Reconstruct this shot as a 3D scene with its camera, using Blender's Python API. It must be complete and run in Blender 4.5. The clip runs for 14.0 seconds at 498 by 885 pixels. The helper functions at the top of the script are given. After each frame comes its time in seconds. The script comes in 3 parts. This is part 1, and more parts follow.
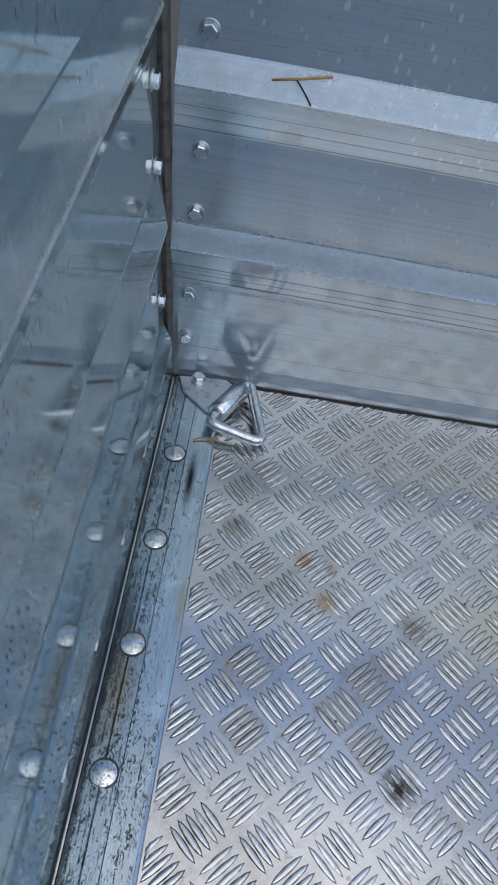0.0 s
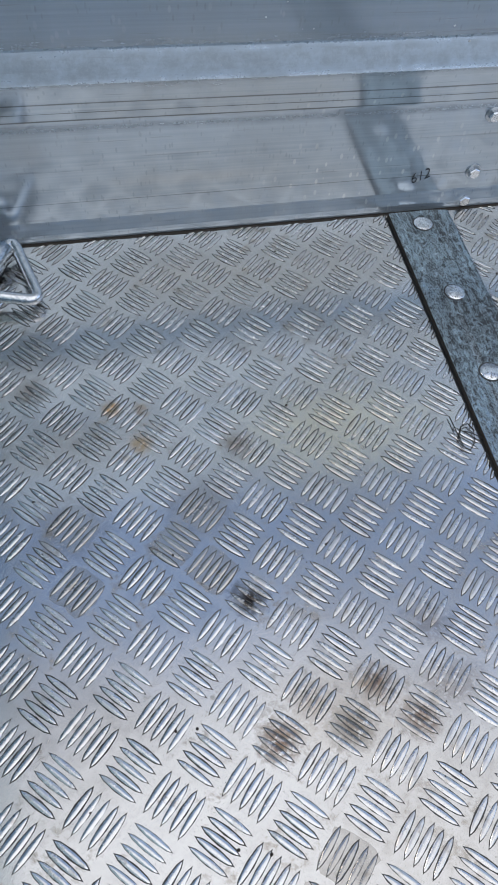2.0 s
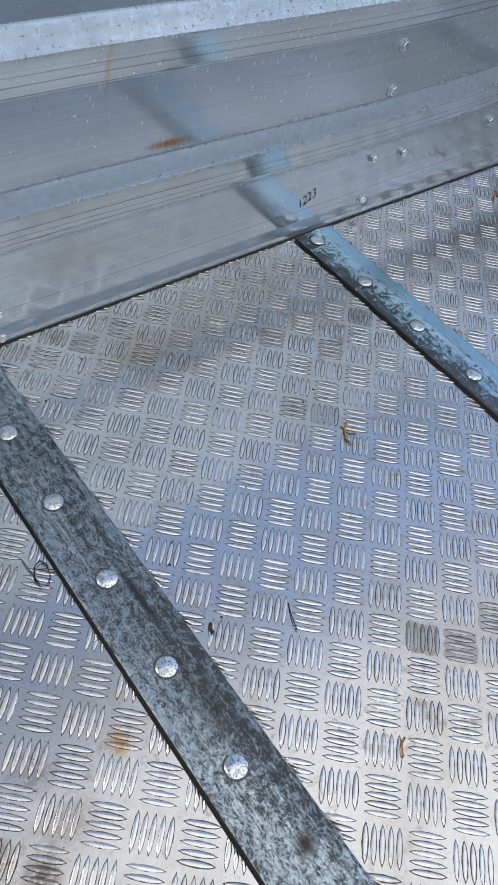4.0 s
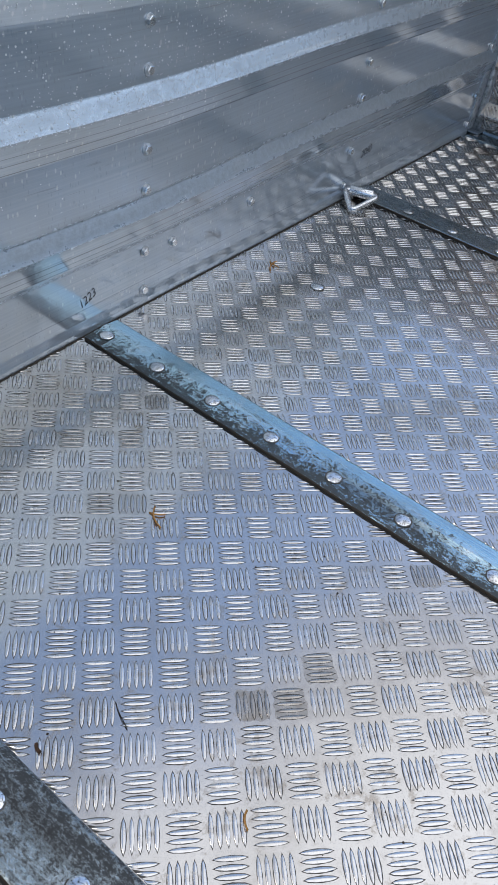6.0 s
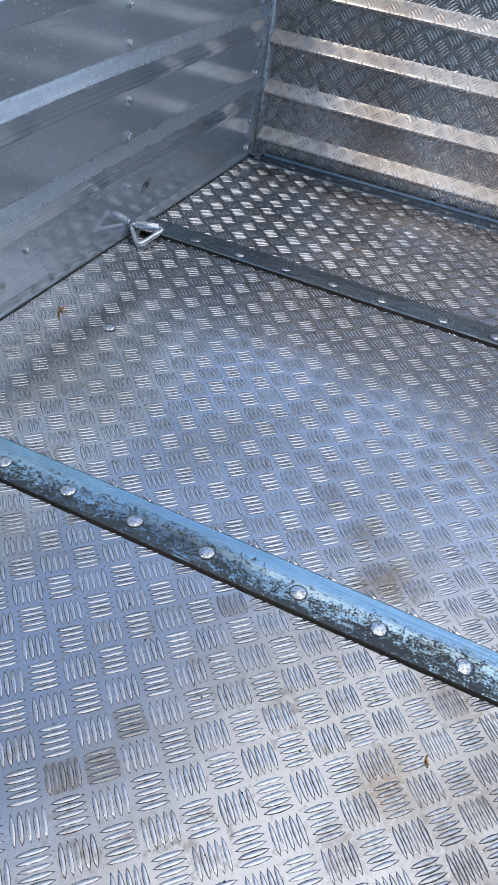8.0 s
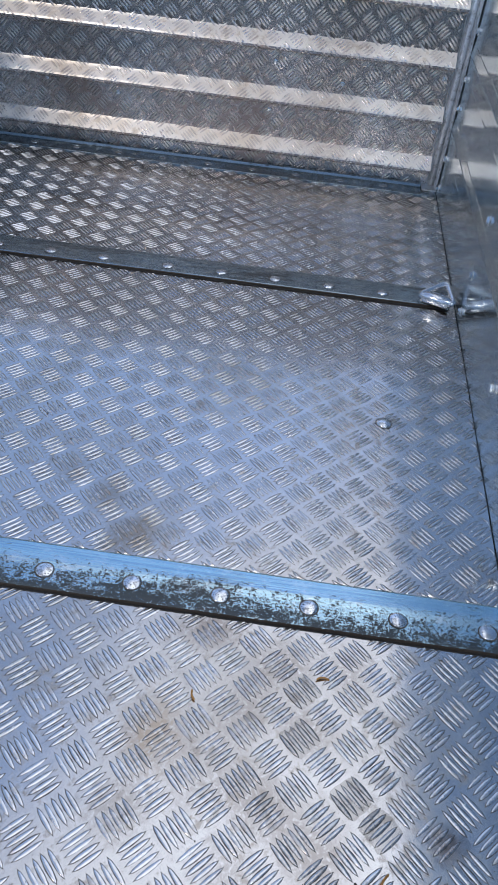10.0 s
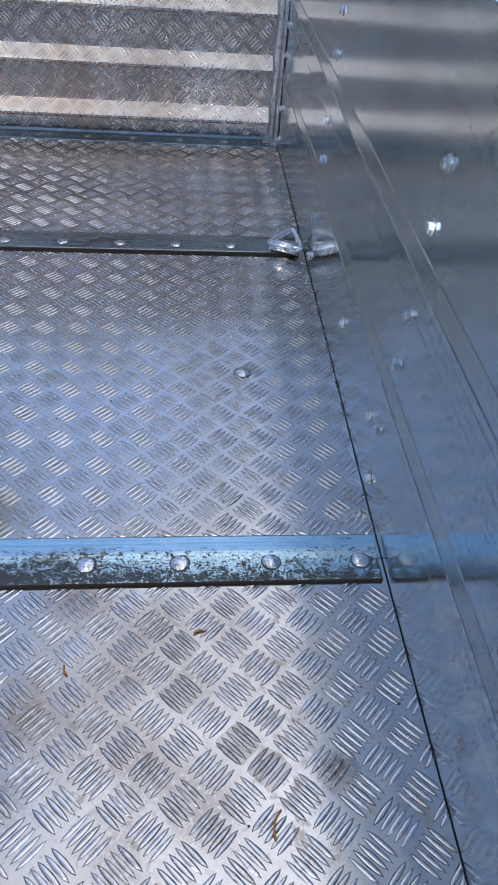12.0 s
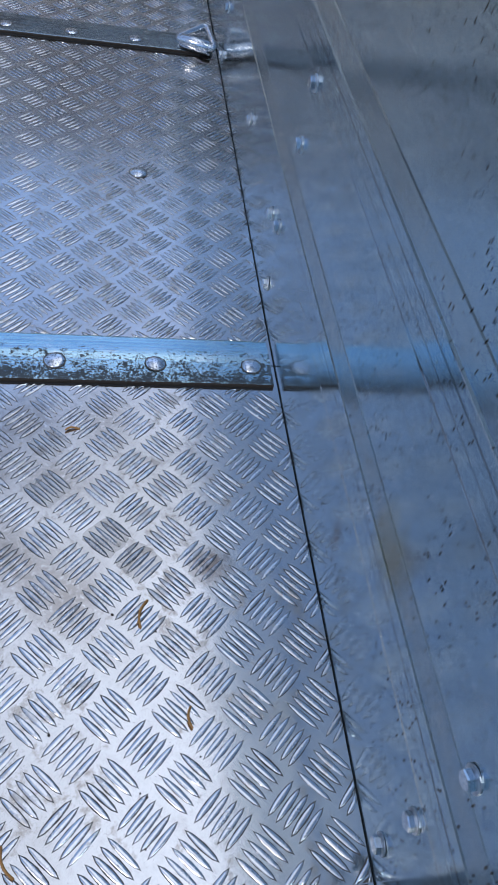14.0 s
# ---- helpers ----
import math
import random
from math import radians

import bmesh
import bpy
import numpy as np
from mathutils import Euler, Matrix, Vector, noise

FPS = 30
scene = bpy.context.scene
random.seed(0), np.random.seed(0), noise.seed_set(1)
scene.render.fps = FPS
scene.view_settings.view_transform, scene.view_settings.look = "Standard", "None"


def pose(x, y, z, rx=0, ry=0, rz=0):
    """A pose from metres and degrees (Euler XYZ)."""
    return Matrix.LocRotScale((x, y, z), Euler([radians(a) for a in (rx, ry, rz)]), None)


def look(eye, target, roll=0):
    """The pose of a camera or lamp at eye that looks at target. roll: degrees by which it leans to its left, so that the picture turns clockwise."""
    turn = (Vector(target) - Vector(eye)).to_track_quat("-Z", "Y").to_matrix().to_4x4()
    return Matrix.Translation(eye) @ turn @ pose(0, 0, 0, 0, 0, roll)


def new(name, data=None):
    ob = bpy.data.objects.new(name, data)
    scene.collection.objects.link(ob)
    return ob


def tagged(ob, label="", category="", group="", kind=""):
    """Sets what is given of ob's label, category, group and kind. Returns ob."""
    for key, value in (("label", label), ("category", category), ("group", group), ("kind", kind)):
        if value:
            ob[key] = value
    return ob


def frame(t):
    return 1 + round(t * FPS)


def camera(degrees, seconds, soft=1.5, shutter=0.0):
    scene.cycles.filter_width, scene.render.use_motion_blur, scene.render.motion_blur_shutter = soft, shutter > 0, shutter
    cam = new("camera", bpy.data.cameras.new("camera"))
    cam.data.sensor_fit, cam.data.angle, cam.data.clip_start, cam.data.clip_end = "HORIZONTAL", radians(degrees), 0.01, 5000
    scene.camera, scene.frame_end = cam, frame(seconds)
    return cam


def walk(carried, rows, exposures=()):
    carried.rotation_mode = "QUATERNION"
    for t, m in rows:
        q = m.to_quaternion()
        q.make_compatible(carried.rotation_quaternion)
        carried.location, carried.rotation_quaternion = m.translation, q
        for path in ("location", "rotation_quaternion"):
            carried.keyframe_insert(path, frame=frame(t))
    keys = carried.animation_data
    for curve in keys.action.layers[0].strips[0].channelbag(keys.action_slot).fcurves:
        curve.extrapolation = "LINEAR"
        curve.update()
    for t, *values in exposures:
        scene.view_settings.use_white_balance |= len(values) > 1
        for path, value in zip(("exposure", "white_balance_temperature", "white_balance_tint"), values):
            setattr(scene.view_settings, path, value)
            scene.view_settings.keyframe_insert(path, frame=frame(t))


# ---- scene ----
cam = camera(36.7, 14.0, soft=1.4)
PATH = [
    (0, (0.1, 0.721, 0.706), (0.157, 2.015, -0.818), 11.0),
    (0.5, (0.093, 0.731, 0.682), (0.103, 2.013, -0.852), 9.2),
    (1, (0.099, 0.726, 0.659), (0.104, 1.973, -0.905), 7.9),
    (1.5, (0.096, 0.69, 0.59), (0.156, 1.813, -1.064), 7.0),
    (1.8, (0.154, 0.678, 0.589), (0.395, 1.784, -1.06), 6.5),
    (2, (0.222, 0.705, 0.63), (0.525, 1.758, -1.043), 6.0),
    (2.5, (0.281, 0.714, 0.675), (0.796, 1.767, -0.946), 8.6),
    (3, (0.346, 0.694, 0.689), (1.027, 1.677, -0.914), 8.7),
    (3.5, (0.395, 0.678, 0.718), (1.227, 1.606, -0.847), 10.0),
    (3.7, (0.405, 0.679, 0.732), (1.274, 1.58, -0.828), 11.1),
    (5.8, (0.479, 0.612, 0.783), (1.691, 1.394, -0.603), 9.4),
    (6, (0.484, 0.607, 0.791), (1.72, 1.373, -0.582), 9.4),
    (6.5, (0.5, 0.594, 0.803), (1.791, 1.312, -0.544), 9.3),
    (7, (0.519, 0.574, 0.816), (1.849, 1.257, -0.512), 7.9),
    (7.5, (0.537, 0.554, 0.827), (1.929, 1.161, -0.474), 8.8),
    (8, (0.56, 0.523, 0.833), (1.998, 1.02, -0.465), 9.0),
    (8.5, (0.579, 0.488, 0.83), (2.055, 0.846, -0.471), 10.2),
    (9, (0.593, 0.443, 0.825), (2.096, 0.68, -0.472), 9.6),
    (9.2, (0.597, 0.424, 0.824), (2.09, 0.625, -0.491), 8.4),
    (11.3, (0.611, 0.316, 0.799), (2.123, 0.159, -0.501), 3.8),
    (11.5, (0.608, 0.308, 0.785), (2.098, 0.141, -0.539), 2.8),
    (12, (0.605, 0.301, 0.776), (2.08, 0.092, -0.557), 5.4),
    (12.5, (0.603, 0.282, 0.745), (2.005, 0.0, -0.653), 8.2),
    (13, (0.599, 0.263, 0.733), (1.972, -0.064, -0.684), 9.1),
    (13.5, (0.59, 0.253, 0.701), (1.888, -0.106, -0.777), 11.0),
    (14, (0.578, 0.245, 0.665), (1.797, -0.167, -0.866), 15.1),
]
EXPOSURES = [(0.0, 0.54, 6630, 9), (0.5, 0.72, 6680, 9), (1.5, 0.78, 6630, 9), (2.0, 0.57, 6730, 9), (3.0, 0.57, 6830, 9), (6.5, 0.51, 6730, 10), (9.0, 0.49, 6230, 11), (11.5, 0.45, 6330, 13), (12.5, 0.47, 6330, 14), (14.0, 0.44, 5850, 11)]
walk(cam, [(t, look(eye, target, roll)) for t, eye, target, roll in PATH], EXPOSURES)

# ---- light ----
world = bpy.data.worlds.new("sky")
scene.world = world
world.use_nodes = True
wn = world.node_tree.nodes
sky = wn.new("ShaderNodeTexSky")
sky.sky_type = "NISHITA"
sky.sun_disc = False
sky.ozone_density = 2.0
sky.sun_elevation, sky.sun_rotation = radians(48), radians(150)
wn["Background"].inputs["Strength"].default_value = 0.165
wl = world.node_tree.links
ray = wn.new("ShaderNodeTexCoord")
cloud = wn.new("ShaderNodeTexNoise")
cloud.inputs["Scale"].default_value, cloud.inputs["Detail"].default_value, cloud.inputs["Distortion"].default_value = 3.2, 6.0, 0.5
wl.new(ray.outputs["Generated"], cloud.inputs["Vector"])
# A ragged bank of white cloud stands overhead and to the south; the sky to the north is blue.
bank = wn.new("ShaderNodeVectorMath")
bank.operation = "DOT_PRODUCT"
bank.inputs[1].default_value = (0.10, -0.45, 0.89)
wl.new(ray.outputs["Generated"], bank.inputs[0])
ragged = wn.new("ShaderNodeMath")
ragged.operation = "MULTIPLY_ADD"
ragged.inputs[1].default_value = 0.30
wl.new(cloud.outputs["Fac"], ragged.inputs[0])
wl.new(bank.outputs["Value"], ragged.inputs[2])
share = wn.new("ShaderNodeMapRange")
share.interpolation_type = "SMOOTHSTEP"
for key, value in (("From Min", 0.83), ("From Max", 0.95), ("To Min", 0.10), ("To Max", 1.0)):
    share.inputs[key].default_value = value
wl.new(ragged.outputs[0], share.inputs["Value"])
whole = wn.new("ShaderNodeMix")
whole.data_type = "RGBA"
# The bank is whitest where it is thick, towards the south.
thick = wn.new("ShaderNodeMapRange")
for key, value in (("From Min", 0.72), ("From Max", 0.94), ("To Min", 0.85), ("To Max", 1.3)):
    thick.inputs[key].default_value = value
wl.new(bank.outputs["Value"], thick.inputs["Value"])
white = wn.new("ShaderNodeVectorMath")
white.operation = "SCALE"
white.inputs[0].default_value = (3.85, 4.05, 4.5)
wl.new(thick.outputs["Result"], white.inputs["Scale"])
wl.new(white.outputs["Vector"], whole.inputs[7])
wl.new(share.outputs["Result"], whole.inputs[0])
wl.new(sky.outputs["Color"], whole.inputs[6])
wl.new(whole.outputs[2], wn["Background"].inputs["Color"])
sun = new("sun", bpy.data.lights.new("sun", "SUN"))
sun.data.energy, sun.data.angle, sun.data.color = 0.75, radians(20), (1.0, 0.90, 0.78)
sun.matrix_world = look((-2.0, 3.5, 4.5), (1.2, 0.7, 0.0))


# ---- materials ----
class Mat:
    """A node material that is built up step by step."""

    def __init__(self, name, rough=0.5, metal=0.0, color=(0.5, 0.5, 0.5)):
        self.m = bpy.data.materials.new(name)
        self.m.use_nodes = True
        self.t = self.m.node_tree
        self.b = self.t.nodes["Principled BSDF"]
        self.b.inputs["Roughness"].default_value = rough
        self.b.inputs["Metallic"].default_value = metal
        self.b.inputs["Base Color"].default_value = (*color, 1)
        self.co = self.t.nodes.new("ShaderNodeTexCoord").outputs["Object"]

    def scaled(self, sx, sy, sz, co=None):
        n = self.t.nodes.new("ShaderNodeMapping")
        n.inputs["Scale"].default_value = (sx, sy, sz)
        self.t.links.new(co or self.co, n.inputs["Vector"])
        return n.outputs["Vector"]

    def noise(self, co, scale, detail=4.0, rough=0.6, warp=0.0):
        n = self.t.nodes.new("ShaderNodeTexNoise")
        n.inputs["Scale"].default_value, n.inputs["Detail"].default_value = scale, detail
        n.inputs["Roughness"].default_value, n.inputs["Distortion"].default_value = rough, warp
        self.t.links.new(co, n.inputs["Vector"])
        return n.outputs["Fac"]

    def voronoi(self, co, scale, feature="F1", randomness=1.0):
        n = self.t.nodes.new("ShaderNodeTexVoronoi")
        n.feature = feature
        n.inputs["Scale"].default_value, n.inputs["Randomness"].default_value = scale, randomness
        self.t.links.new(co, n.inputs["Vector"])
        return n.outputs["Distance"]

    def ramp(self, fac, *stops):
        n = self.t.nodes.new("ShaderNodeValToRGB")
        e = n.color_ramp.elements
        while len(e) < len(stops):
            e.new(0.5)
        for k, (at, c) in zip(e, stops):
            k.position = at
            k.color = (c, c, c, 1) if isinstance(c, (int, float)) else (*c, 1)
        self.t.links.new(fac, n.inputs["Fac"])
        return n.outputs["Color"]

    def mix(self, fac, a, b, mode="MIX"):
        n = self.t.nodes.new("ShaderNodeMix")
        n.data_type, n.blend_type = "RGBA", mode
        for value, socket in ((fac, n.inputs[0]), (a, n.inputs[6]), (b, n.inputs[7])):
            if isinstance(value, bpy.types.NodeSocket):
                self.t.links.new(value, socket)
            elif isinstance(value, (int, float)):
                socket.default_value = value
            else:
                socket.default_value = (*value, 1)
        return n.outputs[2]

    def math(self, op, a, b=0.0):
        n = self.t.nodes.new("ShaderNodeMath")
        n.operation = op
        for value, socket in ((a, n.inputs[0]), (b, n.inputs[1])):
            if isinstance(value, bpy.types.NodeSocket):
                self.t.links.new(value, socket)
            else:
                socket.default_value = value
        return n.outputs[0]

    def blob(self, x, y, rx, ry, wobble, flat=True):
        """1 inside a ragged spot, 0 outside it: on the floor, or upright on a wall (x and z)."""
        n = self.t.nodes.new("ShaderNodeMapping")
        n.inputs["Location"].default_value = (-x / rx, -y / ry, 0) if flat else (-x / rx, 0, -y / ry)
        n.inputs["Scale"].default_value = (1 / rx, 1 / ry, 0) if flat else (1 / rx, 0, 1 / ry)
        self.t.links.new(self.co, n.inputs["Vector"])
        v = self.t.nodes.new("ShaderNodeVectorMath")
        v.operation = "LENGTH"
        self.t.links.new(n.outputs["Vector"], v.inputs[0])
        d = self.math("ADD", v.outputs["Value"], self.math("MULTIPLY", wobble, 1.2))
        return self.ramp(self.math("MULTIPLY", d, 0.5), (0.4, 1.0), (0.72, 0.0))

    def set(self, name, socket):
        self.t.links.new(socket, self.b.inputs[name])
        return self

    def bump(self, height, strength=0.3, distance=0.001):
        n = self.t.nodes.new("ShaderNodeBump")
        n.inputs["Strength"].default_value, n.inputs["Distance"].default_value = strength, distance
        self.t.links.new(height, n.inputs["Height"])
        old = self.b.inputs["Normal"].links
        if old:
            self.t.links.new(old[0].from_socket, n.inputs["Normal"])
        self.t.links.new(n.outputs["Normal"], self.b.inputs["Normal"])
        return self


def sheet_material(name, spots=(), ridges=(), spatter=0.8, tint=(1.0, 1.0, 1.0), gloss=1.0, lines=(), chalk=0.3, dense=1.0, dust_sheen=(0.68, 0.68, 0.65), rolled_look=0.3, marks=(), metal=0.78):
    """Mill-finish aluminium sheet, with rolling lines along x, drip marks, spatter and dull patches."""
    a = Mat(name, 0.25, metal)
    straight = a.t.nodes.new("ShaderNodeAttribute")
    straight.attribute_name = "straight"
    a.co = straight.outputs["Vector"]
    rolled = a.noise(a.scaled(1.2, 40, 260), 1.0, 5, 0.6)
    cloud = a.noise(a.co, 5.0, 5, 0.6, 0.3)
    drips = a.noise(a.scaled(60, 60, 5), 1.0, 4, 0.65)
    dashes = a.ramp(a.voronoi(a.scaled(150 * dense, 150 * dense, 50 * dense), 1.0), (0.10 + 0.05 * dense, 1.0), (0.17 + 0.05 * dense, 0.0))
    specks = a.math("MULTIPLY", dashes, a.ramp(a.noise(a.co, 9, 3, 0.6), (0.40, 0.3), (0.55, 1.0)))
    pale = a.ramp(a.noise(a.scaled(70, 70, 14), 1.0, 3, 0.6), (0.66, 0.0), (0.74, 1.0))
    scratch = a.ramp(a.noise(a.scaled(9, 9, 300), 1.0, 2, 0.5, 0.6), (0.66, 0.0), (0.70, 1.0))
    dull = a.ramp(a.mix(0.5, cloud, drips), (0.42, 0.0), (0.62, 1.0))
    base = a.mix(a.ramp(rolled, (0.35, 0.0), (0.7, 1.0)), (0.44, 0.50, 0.55), (0.54, 0.595, 0.635))
    base = a.mix(a.math("MULTIPLY", dull, 0.22), base, (0.44, 0.45, 0.44))
    base = a.mix(1.0, base, tint, "MULTIPLY")
    where = a.ramp(a.noise(a.co, 2.6, 3, 0.6), (0.44, 0.08), (0.58, 1.0))
    chalky = a.math("MULTIPLY", where, chalk)
    base = a.mix(a.math("MULTIPLY", pale, chalky), base, (0.68, 0.71, 0.72))
    beads = a.ramp(a.voronoi(a.scaled(95, 95, 45), 1.0), (0.14, 1.0), (0.20, 0.0))
    base = a.mix(a.math("MULTIPLY", beads, chalky), base, (0.72, 0.75, 0.76))
    for z, half, amount in marks:
        dash = a.ramp(a.voronoi(a.scaled(30, 30, 75), 1.0), (0.20, 1.0), (0.27, 0.0))
        base = a.mix(a.math("MULTIPLY", a.math("MULTIPLY", dash, a.blob(0, z, 1000, half, cloud, flat=False)), amount), base, (0.75, 0.78, 0.80))
    base = a.mix(a.math("MULTIPLY", specks, spatter), base, (0.07, 0.068, 0.06))
    base = a.mix(a.math("MULTIPLY", scratch, 0.35), base, (0.25, 0.25, 0.25))
    for x, z, rx, rz, color, amount in spots:
        mask = a.blob(x, z, rx, rz, cloud if rz > 0.05 else drips, flat=False)
        base = a.mix(a.math("MULTIPLY", mask, amount), base, color)
    worn = a.noise(a.scaled(14, 14, 90), 1.0, 5, 0.7, 0.5)
    rough = a.ramp(a.mix(0.25, rolled, dull), (0.2, 0.10 * gloss), (0.8, 0.22 * gloss))
    mottle = a.ramp(a.noise(a.co, 85, 6, 0.8), (0.36, 0.5), (0.60, 1.0))
    # Bands along the ribs: dust and scuffs, and reflections put into the colour.
    for z, half, amount in ridges:
        mask = a.math("MULTIPLY", a.blob(0, z, 1000, half, worn, flat=False), a.math("MULTIPLY", mottle, amount))
        base, rough = a.mix(mask, base, dust_sheen), a.mix(mask, rough, (0.5, 0.5, 0.5))
    # Ragged lines: scratches, and the shade of the rib creases as dark colour.
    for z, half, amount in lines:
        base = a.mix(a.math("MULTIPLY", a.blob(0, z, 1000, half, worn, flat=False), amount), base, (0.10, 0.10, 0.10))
    a.set("Base Color", base)
    a.set("Roughness", rough)
    # Rolled sheet blurs what it mirrors more up and down than along the rolling lines.
    along = a.t.nodes.new("ShaderNodeTangent")
    along.direction_type, along.axis = "RADIAL", "Z"
    a.t.links.new(along.outputs["Tangent"], a.b.inputs["Tangent"])
    a.b.inputs["Anisotropic"].default_value, a.b.inputs["Anisotropic Rotation"].default_value = rolled_look, 0.25
    a.bump(rolled, 0.03, 0.0006).bump(cloud, 0.012, 0.006)
    return a.m


def tread_material(name, warm):
    """Worn aluminium tread plate with grime between the bars and dirty patches."""
    a = Mat(name, 0.4, 1.0)
    big = a.noise(a.co, 3.2, 6, 0.62, 0.4)
    fine = a.noise(a.co, 55, 5, 0.7)
    grit = a.noise(a.co, 420, 3, 0.6)
    dirt = a.ramp(a.mix(0.35, big, fine), (0.46, 0.0), (0.62, 1.0))
    base = a.mix(a.ramp(fine, (0.3, 0.0), (0.7, 1.0)), (0.745, 0.74, 0.73), (0.87, 0.865, 0.855))
    base = a.mix(a.math("MULTIPLY", dirt, 0.65), base, warm)
    smear = a.ramp(a.mix(0.55, a.noise(a.co, 9, 6, 0.75, 1.2), fine), (0.54, 0.0), (0.62, 1.0))
    base = a.mix(a.math("MULTIPLY", smear, 0.55), base, (0.42, 0.36, 0.29))
    dirt = a.mix(0.4, dirt, smear)
    base = a.mix(a.math("MULTIPLY", a.ramp(grit, (0.62, 0.0), (0.74, 1.0)), 0.35), base, (0.2, 0.18, 0.16))
    return a, base, dirt, fine, grit


def finish_tread(name, warm, spots, light=1.0, hue=(1.0, 0.97, 0.93), smooth=0.19, dull=0.42):
    a, base, dirt, fine, grit = tread_material(name, warm)
    if light < 1:
        base = a.mix(1.0, base, tuple(light * c for c in hue), "MULTIPLY")
    ragged = a.ramp(a.noise(a.co, 130, 6, 0.8, 0.3), (0.36, 0.05), (0.50, 1.0)) if spots else None
    for x, y, rx, ry, color, amount in spots:
        mask = a.math("MULTIPLY", a.blob(x, y, rx * 1.12, ry * 1.12, fine), ragged)
        base = a.mix(a.math("MULTIPLY", mask, amount), base, color)
    a.set("Base Color", base)
    a.set("Roughness", a.ramp(a.mix(0.5, dirt, fine), (0.2, smooth), (0.9, dull)))
    buckle = a.noise(a.co, 11, 2, 0.5)
    a.bump(buckle, 0.15, 0.003).bump(fine, 0.05, 0.001).bump(grit, 0.04, 0.0004)
    return a.m


UMBER, SOOT, OCHRE, SMUDGE, FILM = (0.15, 0.08, 0.04), (0.03, 0.018, 0.010), (0.50, 0.27, 0.07), (0.34, 0.30, 0.27), (0.52, 0.46, 0.39)
BROWN_STAINS = [
    (0.304, 0.940, 0.022, 0.020, SOOT, 0.97), (0.395, 0.849, 0.024, 0.022, UMBER, 0.95), (0.366, 0.819, 0.026, 0.023, SOOT, 0.97),
    (0.306, 0.819, 0.024, 0.022, UMBER, 0.95), (0.425, 0.815, 0.024, 0.022, UMBER, 0.8), (0.338, 0.846, 0.022, 0.020, UMBER, 0.5), (0.36, 0.835, 0.08, 0.05, FILM, 0.5), (0.457, 0.894, 0.03, 0.03, SMUDGE, 0.7),
    (0.461, 0.839, 0.04, 0.03, SMUDGE, 0.6), (0.535, 0.874, 0.016, 0.018, OCHRE, 0.85),
]
GREY_STAINS = [
    (0.204, 1.163, 0.014, 0.014, OCHRE, 0.8), (0.230, 1.117, 0.016, 0.018, OCHRE, 0.7), (0.235, 1.158, 0.012, 0.014, OCHRE, 0.5),
    (0.430, 1.105, 0.14, 0.09, (0.80, 0.71, 0.53), 0.75), (0.125, 1.196, 0.024, 0.022, UMBER, 0.6), (0.323, 1.101, 0.022, 0.022, UMBER, 0.6),
]
REAR_STAINS = [
    (0.150, 1.13, 0.09, 0.05, SMUDGE, 0.44), (0.135, 1.26, 0.05, 0.05, SMUDGE, 0.53), (0.155, 1.034, 0.045, 0.045, SMUDGE, 0.65), (0.279, 1.034, 0.045, 0.04, SMUDGE, 0.65),
    (0.869, 1.290, 0.12, 0.06, (0.40, 0.33, 0.24), 0.6), (0.824, 1.320, 0.07, 0.05, (0.36, 0.29, 0.2), 0.5),
    (1.135, 0.316, 0.06, 0.06, SMUDGE, 0.65), (1.179, 0.411, 0.05, 0.06, UMBER, 0.5), (1.075, 0.358, 0.06, 0.06, SMUDGE, 0.53), (1.024, 0.458, 0.07, 0.05, (0.38, 0.29, 0.2), 0.7),
    (0.929, 0.271, 0.05, 0.05, SMUDGE, 0.44), (0.874, 0.350, 0.07, 0.05, SMUDGE, 0.44), (0.948, 0.125, 0.028, 0.03, UMBER, 0.7), (0.939, 0.478, 0.05, 0.05, SMUDGE, 0.53),
    (0.977, 0.343, 0.05, 0.05, SMUDGE, 0.53), (1.300, 0.561, 0.05, 0.04, (0.40, 0.31, 0.22), 0.7), (2.62, 1.31, 0.05, 0.04, UMBER, 0.5),
    (1.323, 0.533, 0.05, 0.03, (0.36, 0.26, 0.16), 0.7), (1.387, 0.598, 0.06, 0.04, (0.38, 0.29, 0.2), 0.55), (1.424, 0.665, 0.05, 0.04, (0.40, 0.32, 0.23), 0.5),
    (1.055, 0.280, 0.05, 0.05, SMUDGE, 0.58), (0.954, 0.314, 0.05, 0.05, SMUDGE, 0.54), (1.141, 0.233, 0.06, 0.05, SMUDGE, 0.48), (0.905, 0.265, 0.05, 0.05, SMUDGE, 0.48), (1.00, 0.40, 0.09, 0.06, SMUDGE, 0.41),
    (0.95, 1.31, 0.30, 0.10, FILM, 0.5), (0.40, 1.33, 0.26, 0.08, FILM, 0.45), (1.62, 1.24, 0.36, 0.14, FILM, 0.45), (1.00, 1.10, 0.16, 0.12, FILM, 0.3),
]
SOILED = finish_tread("soiled_tread_plate", (0.40, 0.37, 0.34), [], 0.74)
RAMP_DIRT = [(1.33, 0.0, 0.22, 1.0, (0.28, 0.22, 0.17), 0.35), (1.02, 0.0, 0.10, 1.0, (0.28, 0.22, 0.17), 0.3), (0.30, 0.0, 0.12, 1.0, (0.26, 0.19, 0.14), 0.35)]
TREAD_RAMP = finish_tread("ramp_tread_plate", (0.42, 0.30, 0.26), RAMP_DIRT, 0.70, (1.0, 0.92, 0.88))
